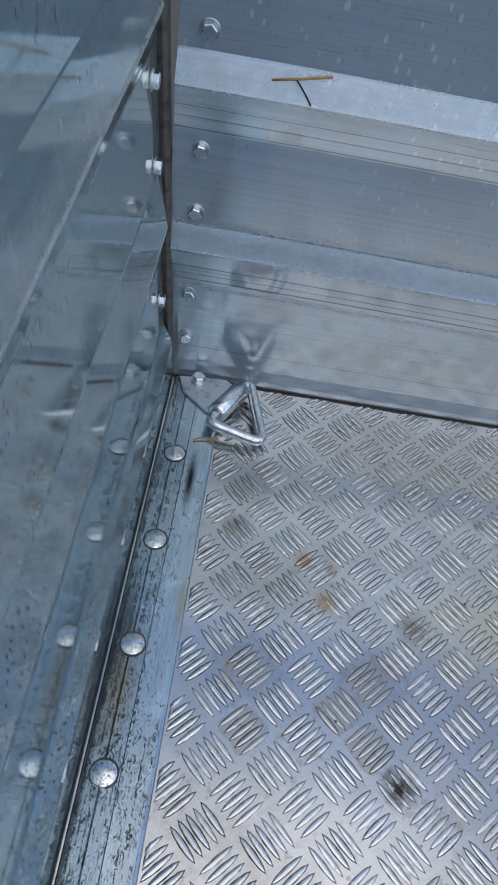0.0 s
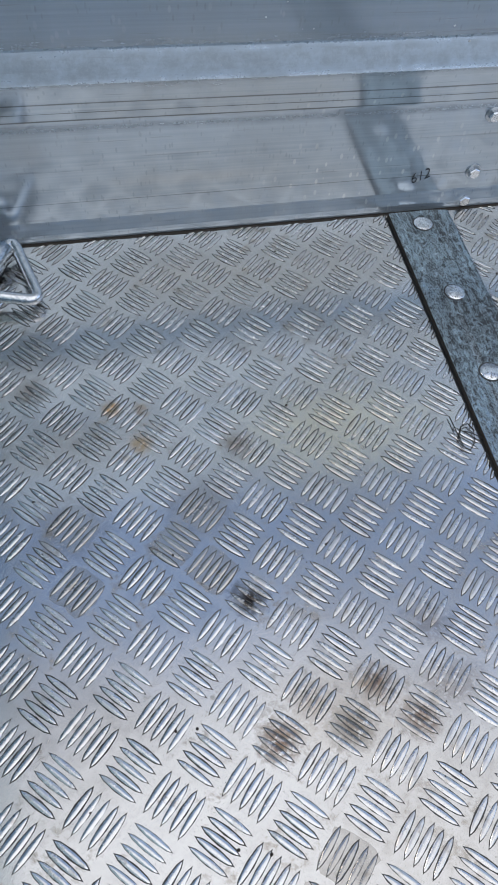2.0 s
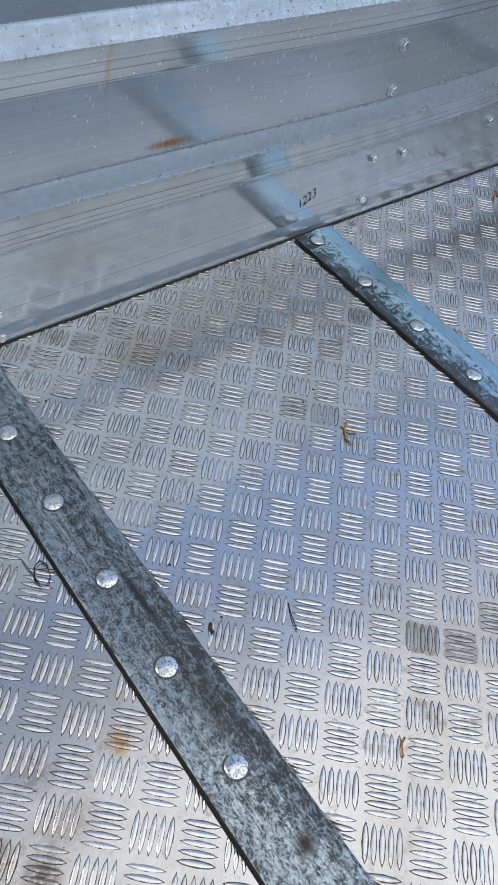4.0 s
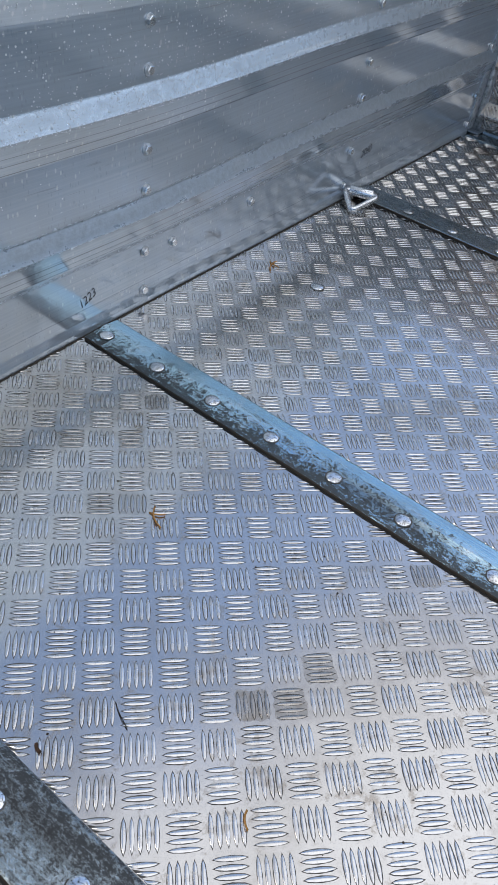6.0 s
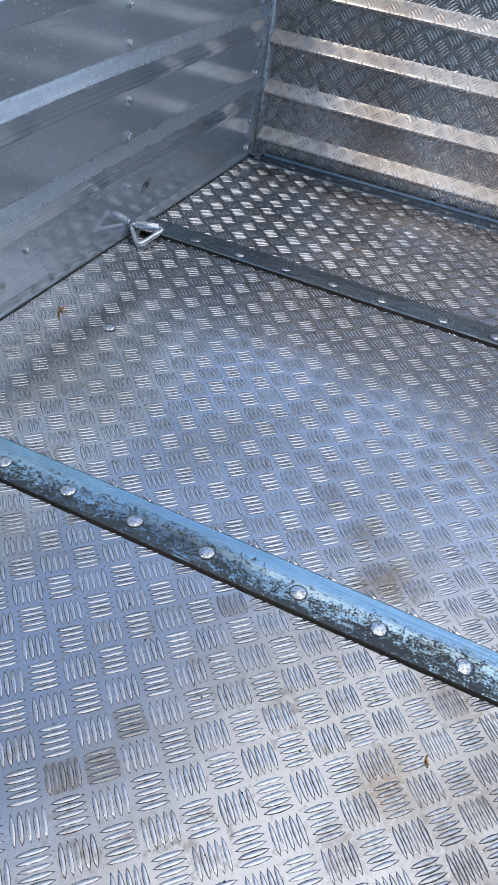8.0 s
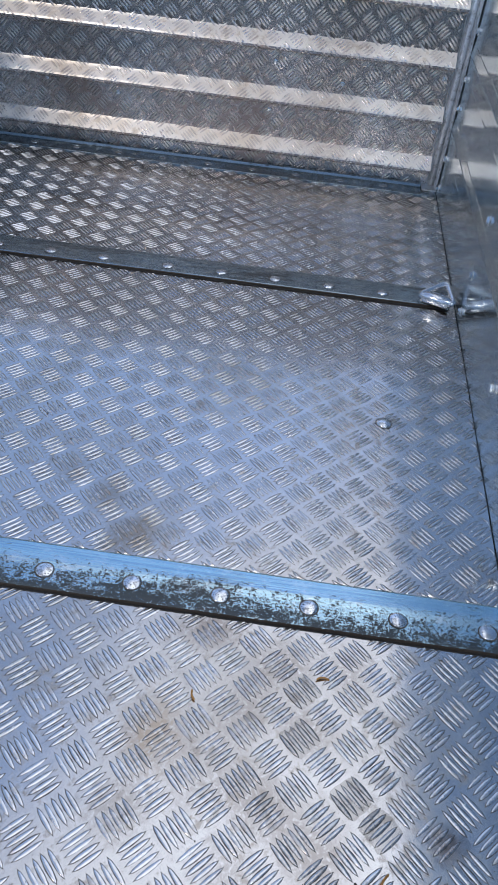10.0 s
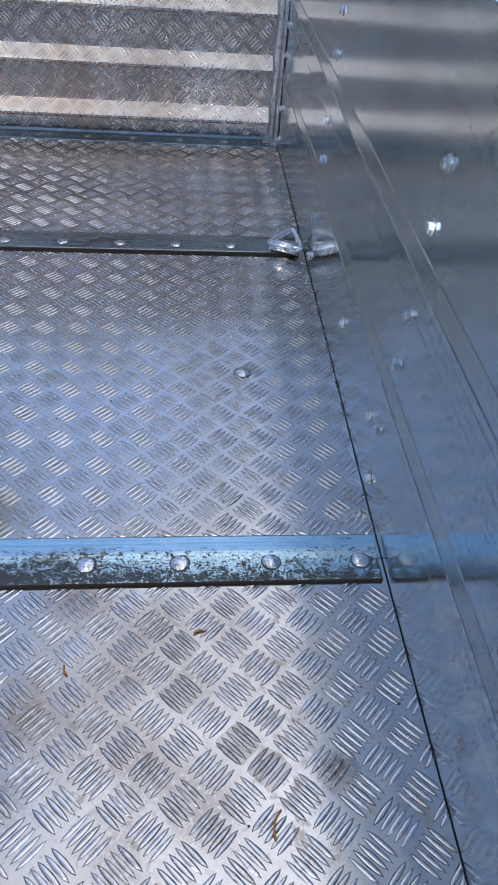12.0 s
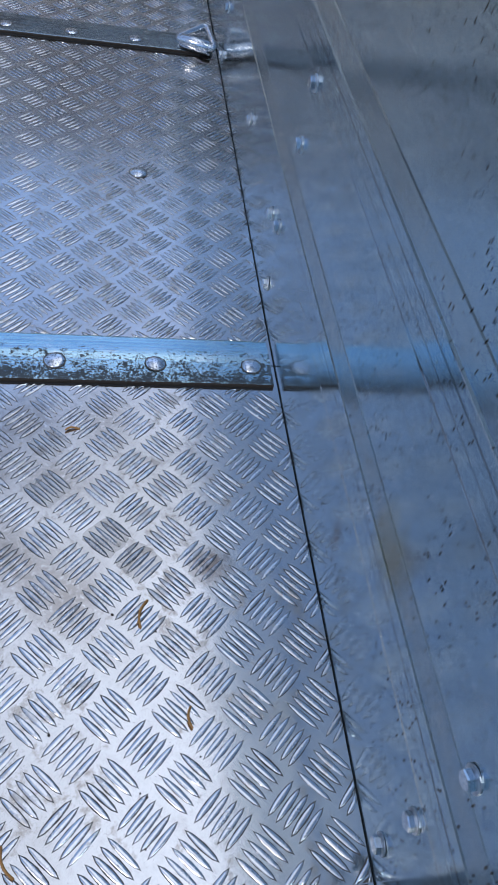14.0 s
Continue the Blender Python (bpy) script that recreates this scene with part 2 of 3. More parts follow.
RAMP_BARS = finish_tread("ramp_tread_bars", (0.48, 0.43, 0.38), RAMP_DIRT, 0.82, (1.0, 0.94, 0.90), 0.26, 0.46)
# Paler copy of the ramp metal: the ledges' sky light put into the colour.
LEDGE_LIT = finish_tread("ramp_ledge_lit", (0.60, 0.53, 0.45), RAMP_DIRT, 0.97, (1.0, 0.95, 0.88), 0.32, 0.5)
TREAD = finish_tread("tread_plate", (0.50, 0.465, 0.42), BROWN_STAINS + GREY_STAINS + REAR_STAINS, 0.90, (1.0, 0.99, 0.98), 0.14, 0.33)
TREAD_BARS = finish_tread("tread_bars", (0.68, 0.64, 0.59), BROWN_STAINS + GREY_STAINS + REAR_STAINS, smooth=0.22, dull=0.42)


def galvanised_material(name, black_at, light=1.0, drawn=0.5, lean=0.0, spots=(), mottled=1.0, hard=0.02, tint=(1.0, 1.0, 1.0), grain=480, streaks=0.4):
    """Galvanised steel strip (along x), drawn in fine lines and scuffed to black, by lean more on its front half."""
    a = Mat(name, 0.35, 1.0)
    line = a.noise(a.scaled(5, 900, 60), 1.0, 4, 0.65)
    fine = a.noise(a.scaled(drawn, 1, 1), grain, 5, 0.85)
    speck = a.noise(a.scaled(drawn, 1, 1), 0.3 * grain, 3, 0.6)
    patch = a.noise(a.scaled(1, 3, 1), 3.5, 4, 0.6, 0.5)
    across = a.t.nodes.new("ShaderNodeSeparateXYZ")
    a.t.links.new(a.co, across.inputs[0])
    side = a.ramp(a.math("ADD", a.math("MULTIPLY", across.outputs["Y"], 12.0), 0.5), (0.2, -0.0), (0.8, 1.0))
    mottle = a.math("ADD", a.math("MULTIPLY", a.mix(0.3, fine, speck), mottled), 0.5 - 0.5 * mottled)
    amount = a.math("ADD", a.math("ADD", mottle, a.math("MULTIPLY", patch, 0.4)), a.math("MULTIPLY", line, streaks))
    amount = a.math("ADD", amount, a.math("MULTIPLY", a.math("SUBTRACT", side, 0.5), lean))
    black = a.ramp(a.math("MULTIPLY", amount, 0.5), (black_at, 0.0), (black_at + hard, 1.0))
    low, high = (tuple(min(c * k * light, 0.95) for c, k in zip(color, tint)) for color in ((0.34, 0.42, 0.46), (0.56, 0.65, 0.69)))
    base = a.mix(a.ramp(line, (0.35, 0.0), (0.7, 1.0)), low, high)
    base = a.mix(a.math("MULTIPLY", a.ramp(patch, (0.6, 0.0), (0.75, 1.0)), 0.4), base, (0.36, 0.33, 0.27))
    bloom = a.ramp(a.noise(a.scaled(0.7, 1, 1), 42, 5, 0.75), (0.52, 0.0), (0.66, 1.0))
    base = a.mix(a.math("MULTIPLY", bloom, 0.45), base, tuple(min(c * 1.3, 0.95) for c in high))
    for x, y, rx, ry, color, share in spots:
        base = a.mix(a.math("MULTIPLY", a.blob(x, y, rx, ry, fine), share), base, color)
    base = a.mix(a.math("MULTIPLY", black, 0.94), base, (0.014, 0.014, 0.016))
    a.set("Base Color", base)
    a.set("Roughness", a.ramp(black, (0.0, 0.24), (1.0, 0.5)))
    a.set("Metallic", a.ramp(black, (0.0, 1.0), (1.0, 0.2)))
    a.bump(line, 0.12, 0.0005).bump(fine, 0.2, 0.0005)
    return a.m


GOLD, BLACK = (0.42, 0.31, 0.12), (0.02, 0.018, 0.015)
GALV_FRONT = galvanised_material("galvanised_pale", 0.470, 1.1, 0.7, 0.10, ((1.245, -0.024, 0.06, 0.008, BLACK, 0.97), (0.99, 0.006, 0.09, 0.024, GOLD, 0.6), (1.09, -0.040, 0.06, 0.009, GOLD, 0.5), (1.06, 0.012, 0.10, 0.012, BLACK, 0.6), (0.95, 0.018, 0.42, 0.006, BLACK, 0.6)))
GALV_STREAK = galvanised_material("galvanised_streaked", 0.398, 1.05, 0.7, -0.02, ((0.70, -0.012, 0.018, 0.014, (0.06, 0.03, 0.015), 0.95), (0.985, -0.018, 0.075, 0.006, BLACK, 0.85), (0.86, -0.012, 0.10, 0.022, (0.10, 0.09, 0.07), 0.55), (1.14, 0.006, 0.16, 0.008, (0.62, 0.66, 0.66), 0.5), (0.76, 0.010, 0.08, 0.02, (0.60, 0.64, 0.64), 0.6)), 1.35, 0.075, (0.97, 0.98, 0.98), 460, 0.36)
GALV_DARK = galvanised_material("galvanised_scuffed", 0.445, 1.5, 1.0, 0.28, ((0.82, -0.004, 0.16, 0.03, (0.10, 0.085, 0.06), 0.6),), 2.0, 0.014, (0.84, 1.0, 1.14), 300)
GALV_DULL = galvanised_material("galvanised_dull", 0.464, 0.85, 0.15, 0.0, (), 1.2)
GALV_SILL = galvanised_material("galvanised_sill", 0.486, 0.55, 0.3)
# Bevel zinc, free of scuffs, with the sky's blue reflection in its colour.
GALV_CLEAN_SHEEN = galvanised_material("galvanised_clean_sheen", 0.52, 1.4, 0.2, 0.0, (), 1.0, 0.02, (0.80, 1.0, 1.15))


def plain_metal(name, color, rough, scale=60, specks=0.0):
    a = Mat(name, rough, 1.0, color)
    n = a.noise(a.co, scale, 5, 0.7)
    base = a.mix(a.ramp(n, (0.5, 0.0), (0.68, 1.0)), color, tuple(c * 0.45 for c in color))
    if specks:
        chips = a.ramp(a.noise(a.co, 420, 3, 0.6), (0.56, 0.0), (0.62, specks))
        base = a.mix(chips, base, (0.06, 0.055, 0.045))
    a.set("Base Color", base)
    a.set("Roughness", a.ramp(n, (0.3, rough * 0.8), (0.8, rough * 1.5)))
    a.bump(n, 0.1, 0.0005)
    return a.m


ZINC = plain_metal("bright_zinc", (0.85, 0.87, 0.88), 0.2, 140, 0.8)
STEEL = plain_metal("dull_zinc", (0.58, 0.61, 0.64), 0.34)
POST = plain_metal("weathered_galvanised", (0.66, 0.70, 0.74), 0.5, 90)
HEAD = plain_metal("weathered_zinc", (0.72, 0.75, 0.78), 0.2, 140)
SATIN = plain_metal("satin_zinc", (0.78, 0.80, 0.82), 0.20, 200, 0.35)


def grime_material():
    """Dirt that has settled round the bars, thicker in places."""
    a = Mat("settled_grime", 0.6, 0.35)
    n = a.noise(a.co, 14, 5, 0.7)
    a.set("Base Color", a.mix(a.ramp(n, (0.35, 0.0), (0.65, 1.0)), (0.13, 0.125, 0.12), (0.055, 0.05, 0.043)))
    return a.m


GRIME = grime_material()
BROWN = plain_metal("dark_steel", (0.19, 0.17, 0.155), 0.5)
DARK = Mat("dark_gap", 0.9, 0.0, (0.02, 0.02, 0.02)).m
# Black of real grit, and of shade painted at strip and floor edges.
DIRT_SHADE = Mat("black_dirt_shade", 0.9, 0.0, (0.035, 0.028, 0.022)).m
INK = Mat("marker_ink", 0.6, 0.0, (0.015, 0.015, 0.02)).m
LEAF = Mat("dead_leaf", 0.8, 0.0, (0.06, 0.03, 0.015)).m
STRAW = Mat("dry_straw", 0.7, 0.0, (0.42, 0.21, 0.06)).m


def ground_material():
    a = Mat("asphalt", 0.9)
    n = a.noise(a.co, 40, 6, 0.7)
    a.set("Base Color", a.mix(n, (0.035, 0.035, 0.035), (0.08, 0.078, 0.075)))
    a.bump(n, 0.4, 0.004)
    return a.m


# ---- helpers of the scene ----
def part(name, bm, material, parent=None, label="", smooth=None):
    """Links a bmesh as one mesh object, under parent if there is one."""
    me = bpy.data.meshes.new(name)
    if smooth is not None:
        for f in bm.faces:
            f.smooth = smooth
    bm.to_mesh(me)
    bm.free()
    me.materials.append(material)
    ob = new(name, me)
    if parent:
        ob.parent = parent
    if label:
        ob["label"] = label
    return ob


def shared(name, mesh, m, parent):
    ob = new(name, mesh)
    ob.parent = parent
    ob.matrix_basis = m
    return ob


def base(name, m=None):
    ob = new(name)
    ob.empty_display_size = 0.05
    if m is not None:
        ob.matrix_basis = m
    return ob


def prism(outline, x0, x1, cuts=1):
    """A closed outline in (y, z), drawn out along x."""
    bm = bmesh.new()
    rings = [[bm.verts.new((x0 + (x1 - x0) * k / cuts, y, z)) for y, z in outline] for k in range(cuts + 1)]
    n = len(outline)
    for a, b in zip(rings, rings[1:]):
        for k in range(n):
            bm.faces.new((a[k], a[(k + 1) % n], b[(k + 1) % n], b[k]))
    bm.faces.new(rings[0][::-1])
    bm.faces.new(rings[-1])
    bmesh.ops.recalc_face_normals(bm, faces=bm.faces)
    return bm


def box(x0, x1, y0, y1, z0, z1, bevel=0.0):
    bm = bmesh.new()
    bmesh.ops.create_cube(bm, size=1, matrix=Matrix.LocRotScale(((x0 + x1) / 2, (y0 + y1) / 2, (z0 + z1) / 2), None, (x1 - x0, y1 - y0, z1 - z0)))
    if bevel:
        bmesh.ops.bevel(bm, geom=bm.edges[:], offset=bevel, segments=2, affect="EDGES")
    return bm


def lathe(profile, n=16):
    """A profile of (r, z) turned about z; r = 0 closes it."""
    bm = bmesh.new()
    rings = []
    for r, z in profile:
        rings.append([bm.verts.new((0, 0, z))] if r == 0 else [bm.verts.new((r * math.cos(math.tau * k / n), r * math.sin(math.tau * k / n), z)) for k in range(n)])
    for a, b in zip(rings, rings[1:]):
        for k in range(n):
            quad = [a[k % len(a)], a[(k + 1) % len(a)], b[(k + 1) % len(b)], b[k % len(b)]]
            quad = list(dict.fromkeys(quad))
            if len(quad) > 2:
                bm.faces.new(quad)
    bmesh.ops.recalc_face_normals(bm, faces=bm.faces)
    return bm


def tube(points, radius, n=10, closed=False):
    """A round bar along points."""
    bm = bmesh.new()
    pts = [Vector(p) for p in points]
    rings = []
    count = len(pts)
    for k, p in enumerate(pts):
        a = pts[(k - 1) % count] if closed or k else p
        b = pts[(k + 1) % count] if closed or k < count - 1 else p
        way = (b - a).normalized()
        side = way.cross((0, 0, 1))
        side = side.normalized() if side.length > 1e-4 else Vector((1, 0, 0))
        up = side.cross(way)
        rings.append([bm.verts.new(p + radius * (math.cos(math.tau * j / n) * side + math.sin(math.tau * j / n) * up)) for j in range(n)])
    pairs = list(zip(rings, rings[1:])) + ([(rings[-1], rings[0])] if closed else [])
    for a, b in pairs:
        for j in range(n):
            bm.faces.new((a[j], a[(j + 1) % n], b[(j + 1) % n], b[j]))
    if not closed:
        bm.faces.new(rings[0][::-1])
        bm.faces.new(rings[-1])
    bmesh.ops.recalc_face_normals(bm, faces=bm.faces)
    return bm


def dome_mesh():
    """The low domed head of a coach bolt in a ring of grime."""
    bm = lathe([(0.0121, 0), (0.0121, 0.0008), (0.0114, 0.0014), (0.0092, 0.0021), (0.0060, 0.0027), (0.0030, 0.0030), (0, 0.0031)], 20)
    ring = [bm.verts.new((0.0134 * math.cos(math.tau * k / 20), 0.0134 * math.sin(math.tau * k / 20), 0.0003)) for k in range(20)]
    grime = bm.faces.new(ring)
    grime.material_index = 1
    ob = part("bolt", bm, ZINC, None, "", True)
    ob.data.materials.append(GRIME)
    return ob


def hex_mesh():
    """A hexagon bolt head, along z, with a shallow chamfer."""
    return part("bolt", lathe([(0.0074, 0.0014), (0.0074, 0.0064), (0.0064, 0.0074), (0, 0.0074)], 6), HEAD, None, "", False)


def washer_mesh():
    return part("washer", lathe([(0.0095, 0), (0.0095, 0.0012), (0.0091, 0.0015), (0.0, 0.0015)], 16), STEEL, None, "", False)


def take_mesh(ob):
    me = ob.data
    bpy.data.objects.remove(ob)
    return me


DOME, HEX, WASHER = take_mesh(dome_mesh()), take_mesh(hex_mesh()), take_mesh(washer_mesh())


def hex_bolt(m, parent):
    """A hexagon bolt with its washer."""
    bolt = shared("bolt", HEX, m, parent)
    shared("washer", WASHER, Matrix(), bolt)
    return bolt

# ---- the trailer's plan ----
NORTH, SOUTH, REAR, TOP = 1.420, 0.009, 2.742, 0.66
STEP_X, STEP_Y = 0.0300, 0.0307


def bars(name, spans, centre, flip, edges=None, length=0.0345, width=0.0053, height=0.00085, rims=True, metal=None, pads=True):
    """Five raised bars in every cell of a tread plate, the cells alternating in direction, each in a thin rim of grime. spans: (x0, x1, y0, y1)."""
    us, halves = (-0.5, -0.36, -0.16, 0.16, 0.36, 0.5), (0.0, 0.31, 0.48, 0.48, 0.31, 0.0)
    sections = [[(u, v * h, w) for v, w in ((-1, 0.0), (-0.6, 0.68), (0, 1.0), (0.6, 0.68), (1, 0.0))] for u, h in zip(us, halves) if h]
    along = [(-0.5, 0, 0)] + [p for sec in sections for p in sec] + [(0.5, 0, 0)]
    faces0 = [(0, 1 + k, 2 + k) for k in range(4)]
    for r in range(3):
        faces0 += [(1 + 5 * r + k, 6 + 5 * r + k, 7 + 5 * r + k, 2 + 5 * r + k) for k in range(4)]
    faces0 += [(21, 17 + k, 16 + k) for k in range(4)]
    rim0 = [(-0.53, 0), (-0.36, 0.40), (0, 0.60), (0.36, 0.40), (0.53, 0), (0.36, -0.40), (0, -0.60), (-0.36, -0.40)]
    verts, faces, mats = [], [], []
    s = math.sqrt(0.5)
    x0, x1, y0, y1 = spans
    for i in range(int((x0 - centre[0]) / STEP_X) - 2, int((x1 - centre[0]) / STEP_X) + 3):
        for j in range(int((y0 - centre[1]) / STEP_Y) - 2, int((y1 - centre[1]) / STEP_Y) + 3):
            if (i + j) % 2:
                continue
            cx, cy = centre[0] + i * STEP_X, centre[1] + j * STEP_Y
            d = (s, s) if (i % 2 == 0) != flip else (s, -s)
            soiled = pads and noise.noise((cx * 4.5, cy * 4.5, 3.0)) + random.uniform(-0.45, 0.45) > 0.58
            if soiled and x0 + 0.025 < cx < x1 - 0.025 and y0 + 0.04 < cy < y1 - 0.04:
                n = len(verts)
                for q in range(20):
                    a = math.tau * q / 20
                    r = 0.0195 * min(1 / max(abs(math.cos(a)), 1e-3), 1 / max(abs(math.sin(a)), 1e-3), 1.30) * random.uniform(0.86, 1.06)
                    verts.append((cx + d[0] * r * math.cos(a) - d[1] * r * math.sin(a), cy + d[1] * r * math.cos(a) + d[0] * r * math.sin(a), 0.00012))
                faces.append(tuple(range(n, n + 20)))
                mats.append(2)
            for k in range(-2, 3):
                px, py = cx - d[1] * k * 0.0081, cy + d[0] * k * 0.0081
                wear = random.uniform(0.7, 1.1)

                def put(u, v, w):
                    x = px + d[0] * u * length - d[1] * v * width
                    y = py + d[1] * u * length + d[0] * v * width
                    return (min(max(x, x0), x1), min(max(y, edges[0](x) if edges else y0), edges[1](x) if edges else y1), w)

                got = [put(u, v, w * height * wear + 0.0001) for u, v, w in along]
                if max(g[0] for g in got) - min(g[0] for g in got) < 0.006 or max(g[1] for g in got) - min(g[1] for g in got) < 0.006:
                    continue
                n = len(verts)
                verts += got
                faces += [tuple(n + q for q in f) for f in faces0]
                mats += [2 if soiled else 0] * len(faces0)
                if not rims:
                    continue
                n = len(verts)
                grow = random.uniform(0.85, 1.15)
                verts += [put(u, v * grow, 0.00025) for u, v in rim0]
                faces.append(tuple(range(n + 7, n - 1, -1)))
                mats.append(1)
    me = bpy.data.meshes.new(name)
    me.from_pydata(verts, [], faces)
    me.polygons.foreach_set("use_smooth", [m != 1 for m in mats])
    me.materials.append(metal or TREAD_BARS)
    me.materials.append(GRIME)
    me.materials.append(SOILED)
    me.polygons.foreach_set("material_index", mats)
    return me


def lean_in(side, x):
    """How far a side sheet stands inwards of its nominal line at x."""
    if side == "north":
        return 0.008 * min(max((x - 1.3) / 1.4, 0), 1)
    return 0.009 - 0.014 * min(max((x - 1.3) / 1.4, 0), 1)


def floor_edge(side, x):
    """The edge of the floor plate, a few millimetres clear of the side sheet."""
    return NORTH - lean_in("north", x) - 0.006 if side == "north" else SOUTH + lean_in("south", x) + 0.0013


# ---- floor ----
def plate_mesh(x0, x1):
    """A floor plate from x0 to x1, cut to the side sheets."""
    bm = bmesh.new()
    xs = [x0 + (x1 - x0) * k / 8 for k in range(9)]
    rows = [[bm.verts.new((x, floor_edge(side, x), z)) for x in xs] for side, z in (("south", -0.003), ("south", 0.0), ("north", 0.0), ("north", -0.003))]
    for a, b in zip(rows, rows[1:] + rows[:1]):
        for k in range(8):
            bm.faces.new((a[k], a[k + 1], b[k + 1], b[k]))
    for k in (0, 8):
        bm.faces.new([r[k] for r in rows])
    bmesh.ops.recalc_face_normals(bm, faces=bm.faces)
    return bm


# Four plates, butted under the strips, each with its own run of the pattern, worn lower towards the front.
floor = tagged(base("floor"), "worn aluminium five-bar tread plate floor of a trailer", "floor", kind="structure")
for left, right, x0, x1, centre, worn in ((0.012, 0.611, 0.086, 0.573, (0.1575, 1.0336), 0.00072), (0.613, 1.231, 0.657, 1.192, (1.1637, 1.0261), 0.00072),
                                    (1.233, 2.095, 1.274, 2.055, (1.3825, 0.1896), 0.00095), (2.097, REAR + 0.02, 2.137, REAR - 0.070, (2.5799, 1.3517), 0.0016)):
    plate = part("plate", plate_mesh(left, right), TREAD, floor)
    mesh = bars("tread_bars", (x0, x1, SOUTH, NORTH), centre, False, (lambda x: floor_edge("south", x) + 0.0005, lambda x: floor_edge("north", x) - 0.0005), height=worn, pads=x0 < 1.2)
    tagged(shared("tread_bars", mesh, Matrix(), plate), kind="stuff")


def shade_bead():
    """A low black bead for the shade in the gap along the foot of the north side sheet, of uneven width."""
    bm = bmesh.new()
    rows = []
    for k in range(181):
        x = 0.012 + (REAR - 0.10) * k / 180
        y, w = floor_edge("north", x), 0.0026 + 0.0009 * math.sin(x * 23) * math.sin(x * 61 + 1) + random.uniform(-0.0003, 0.0003)
        rows.append([bm.verts.new(p) for p in ((x, y - w, 0.0001), (x, y - 0.5 * w, 0.0012), (x, y + 0.001, 0.0018), (x, y + 0.001, -0.002))])
    for a, b in zip(rows, rows[1:]):
        for k in range(3):
            bm.faces.new((a[k], b[k], b[k + 1], a[k + 1]))
    bmesh.ops.recalc_face_normals(bm, faces=bm.faces)
    return bm


# Added strip: the dark of the floor gap as a black shape.
part("shade_bead", shade_bead(), DIRT_SHADE, floor, "black bead standing for the gap's shade along the floor edge", True)
under = tagged(part("underfloor", box(-0.05, REAR + 0.06, -0.03, NORTH + 0.04, -0.06, -0.012), DARK), "dark painted underside of the trailer floor", "underfloor", kind="structure")

# ---- walls ----
RIBS = ((0.155, 0.203, 0.231, 0.0130), (0.337, 0.383, 0.412, 0.0125), (0.515, 0.562, 0.590, 0.014))
# The south sheet hangs a little lower.
DROP = 0.024
RIBS_SOUTH = tuple((low - DROP, mid - DROP, high - DROP, p * 0.24) for low, mid, high, p in RIBS[:2])
# The headboard leans out towards its top and has a folded foot.
RIBS_FRONT, LEAN = ((0.205, 0.236, 0.304, 0.0075), (0.425, 0.452, 0.512, 0.0075)), 0.056
TOP_SOUTH = 0.64
END = REAR + 0.03


def wall_profile(kind):
    """The inner line of a ribbed sheet from bottom to top, as (inwards, z). """
    line = [(0.0, -0.03)]
    if kind == "lipped":
        line = [(0.0045, -0.03), (0.0045, 0.007), (0.0041, 0.011), (0.0006, 0.024), (0.0, 0.027)]
    if kind == "front":
        line = [(0.0105, -0.03), (0.0105, 0.066), (0.0100, 0.074), (0.0035, 0.092), (0.0, 0.100)]
    for low, z, high, p in {"lipped": RIBS, "front": RIBS_FRONT}.get(kind, RIBS_SOUTH):
        line += [(0.0, low - 0.002), (0.0006, low + 0.002), (p - 0.0012, z - 0.0035), (p, z - 0.0005), (p - 0.001, z + 0.0015), (0.0006, high - 0.002), (0.0, high)]
    line += [(0.0, TOP_SOUTH if kind == "" else TOP)]
    return [(y - LEAN * max(z, 0), z) for y, z in line] if kind == "front" else line


def sag(u):
    """How far the ribs of the north sheet hang at u along it from the rear."""
    x = END - u
    knots = ((-1.0, 0.0), (0.05, 0.0), (0.68, 0.008), (1.347, 0.022), (2.014, 0.006), (2.7, 0.0), (4.0, 0.0))
    for (xa, a), (xb, b) in zip(knots, knots[1:]):
        if x <= xb:
            k = (x - xa) / (xb - xa)
            return a + (b - a) * k * k * (3 - 2 * k)
    return 0.0


def wall(name, length, m, label, material, kind="", bend=None):
    line = wall_profile(kind)
    outline = line + [(y - 0.004, z) for y, z in reversed(line)]
    bm = prism(outline, 0, length, 24)
    straight = [tuple(v.co) for v in bm.verts]
    for v in bm.verts:
        if bend:
            v.co.z -= sag(v.co.x) * min(max((v.co.z - 0.12) / 0.04, 0), 1) if kind == "lipped" and v.co.z < TOP - 0.01 else 0
            v.co.y += bend(v.co.x)
    ob = part(name, bm, material)
    ob.data.attributes.new("straight", "FLOAT_VECTOR", "POINT").data.foreach_set("vector", [c for p in straight for c in p])
    ob.matrix_basis = m
    return tagged(ob, label, "wall", kind="structure")


RUST, PALE = (0.30, 0.13, 0.035), (0.62, 0.64, 0.64)
# The tan rib bands of the south sheet paint a warm reflection.
SHEET = sheet_material("mill_aluminium", [(0.85, 0.19, 0.06, 0.05, (0.46, 0.36, 0.12), 0.5), (0.93, 0.085, 0.02, 0.03, (0.2, 0.12, 0.06), 0.5)], ((0.374, 0.020, 0.15), (0.194, 0.022, 0.3)), 1.0, (0.83, 0.94, 0.99), 0.9,
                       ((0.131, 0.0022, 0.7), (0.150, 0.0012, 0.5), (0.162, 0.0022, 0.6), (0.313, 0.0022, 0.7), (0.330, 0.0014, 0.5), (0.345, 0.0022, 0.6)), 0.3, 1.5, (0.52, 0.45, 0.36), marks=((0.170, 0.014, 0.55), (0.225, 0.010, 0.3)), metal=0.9)
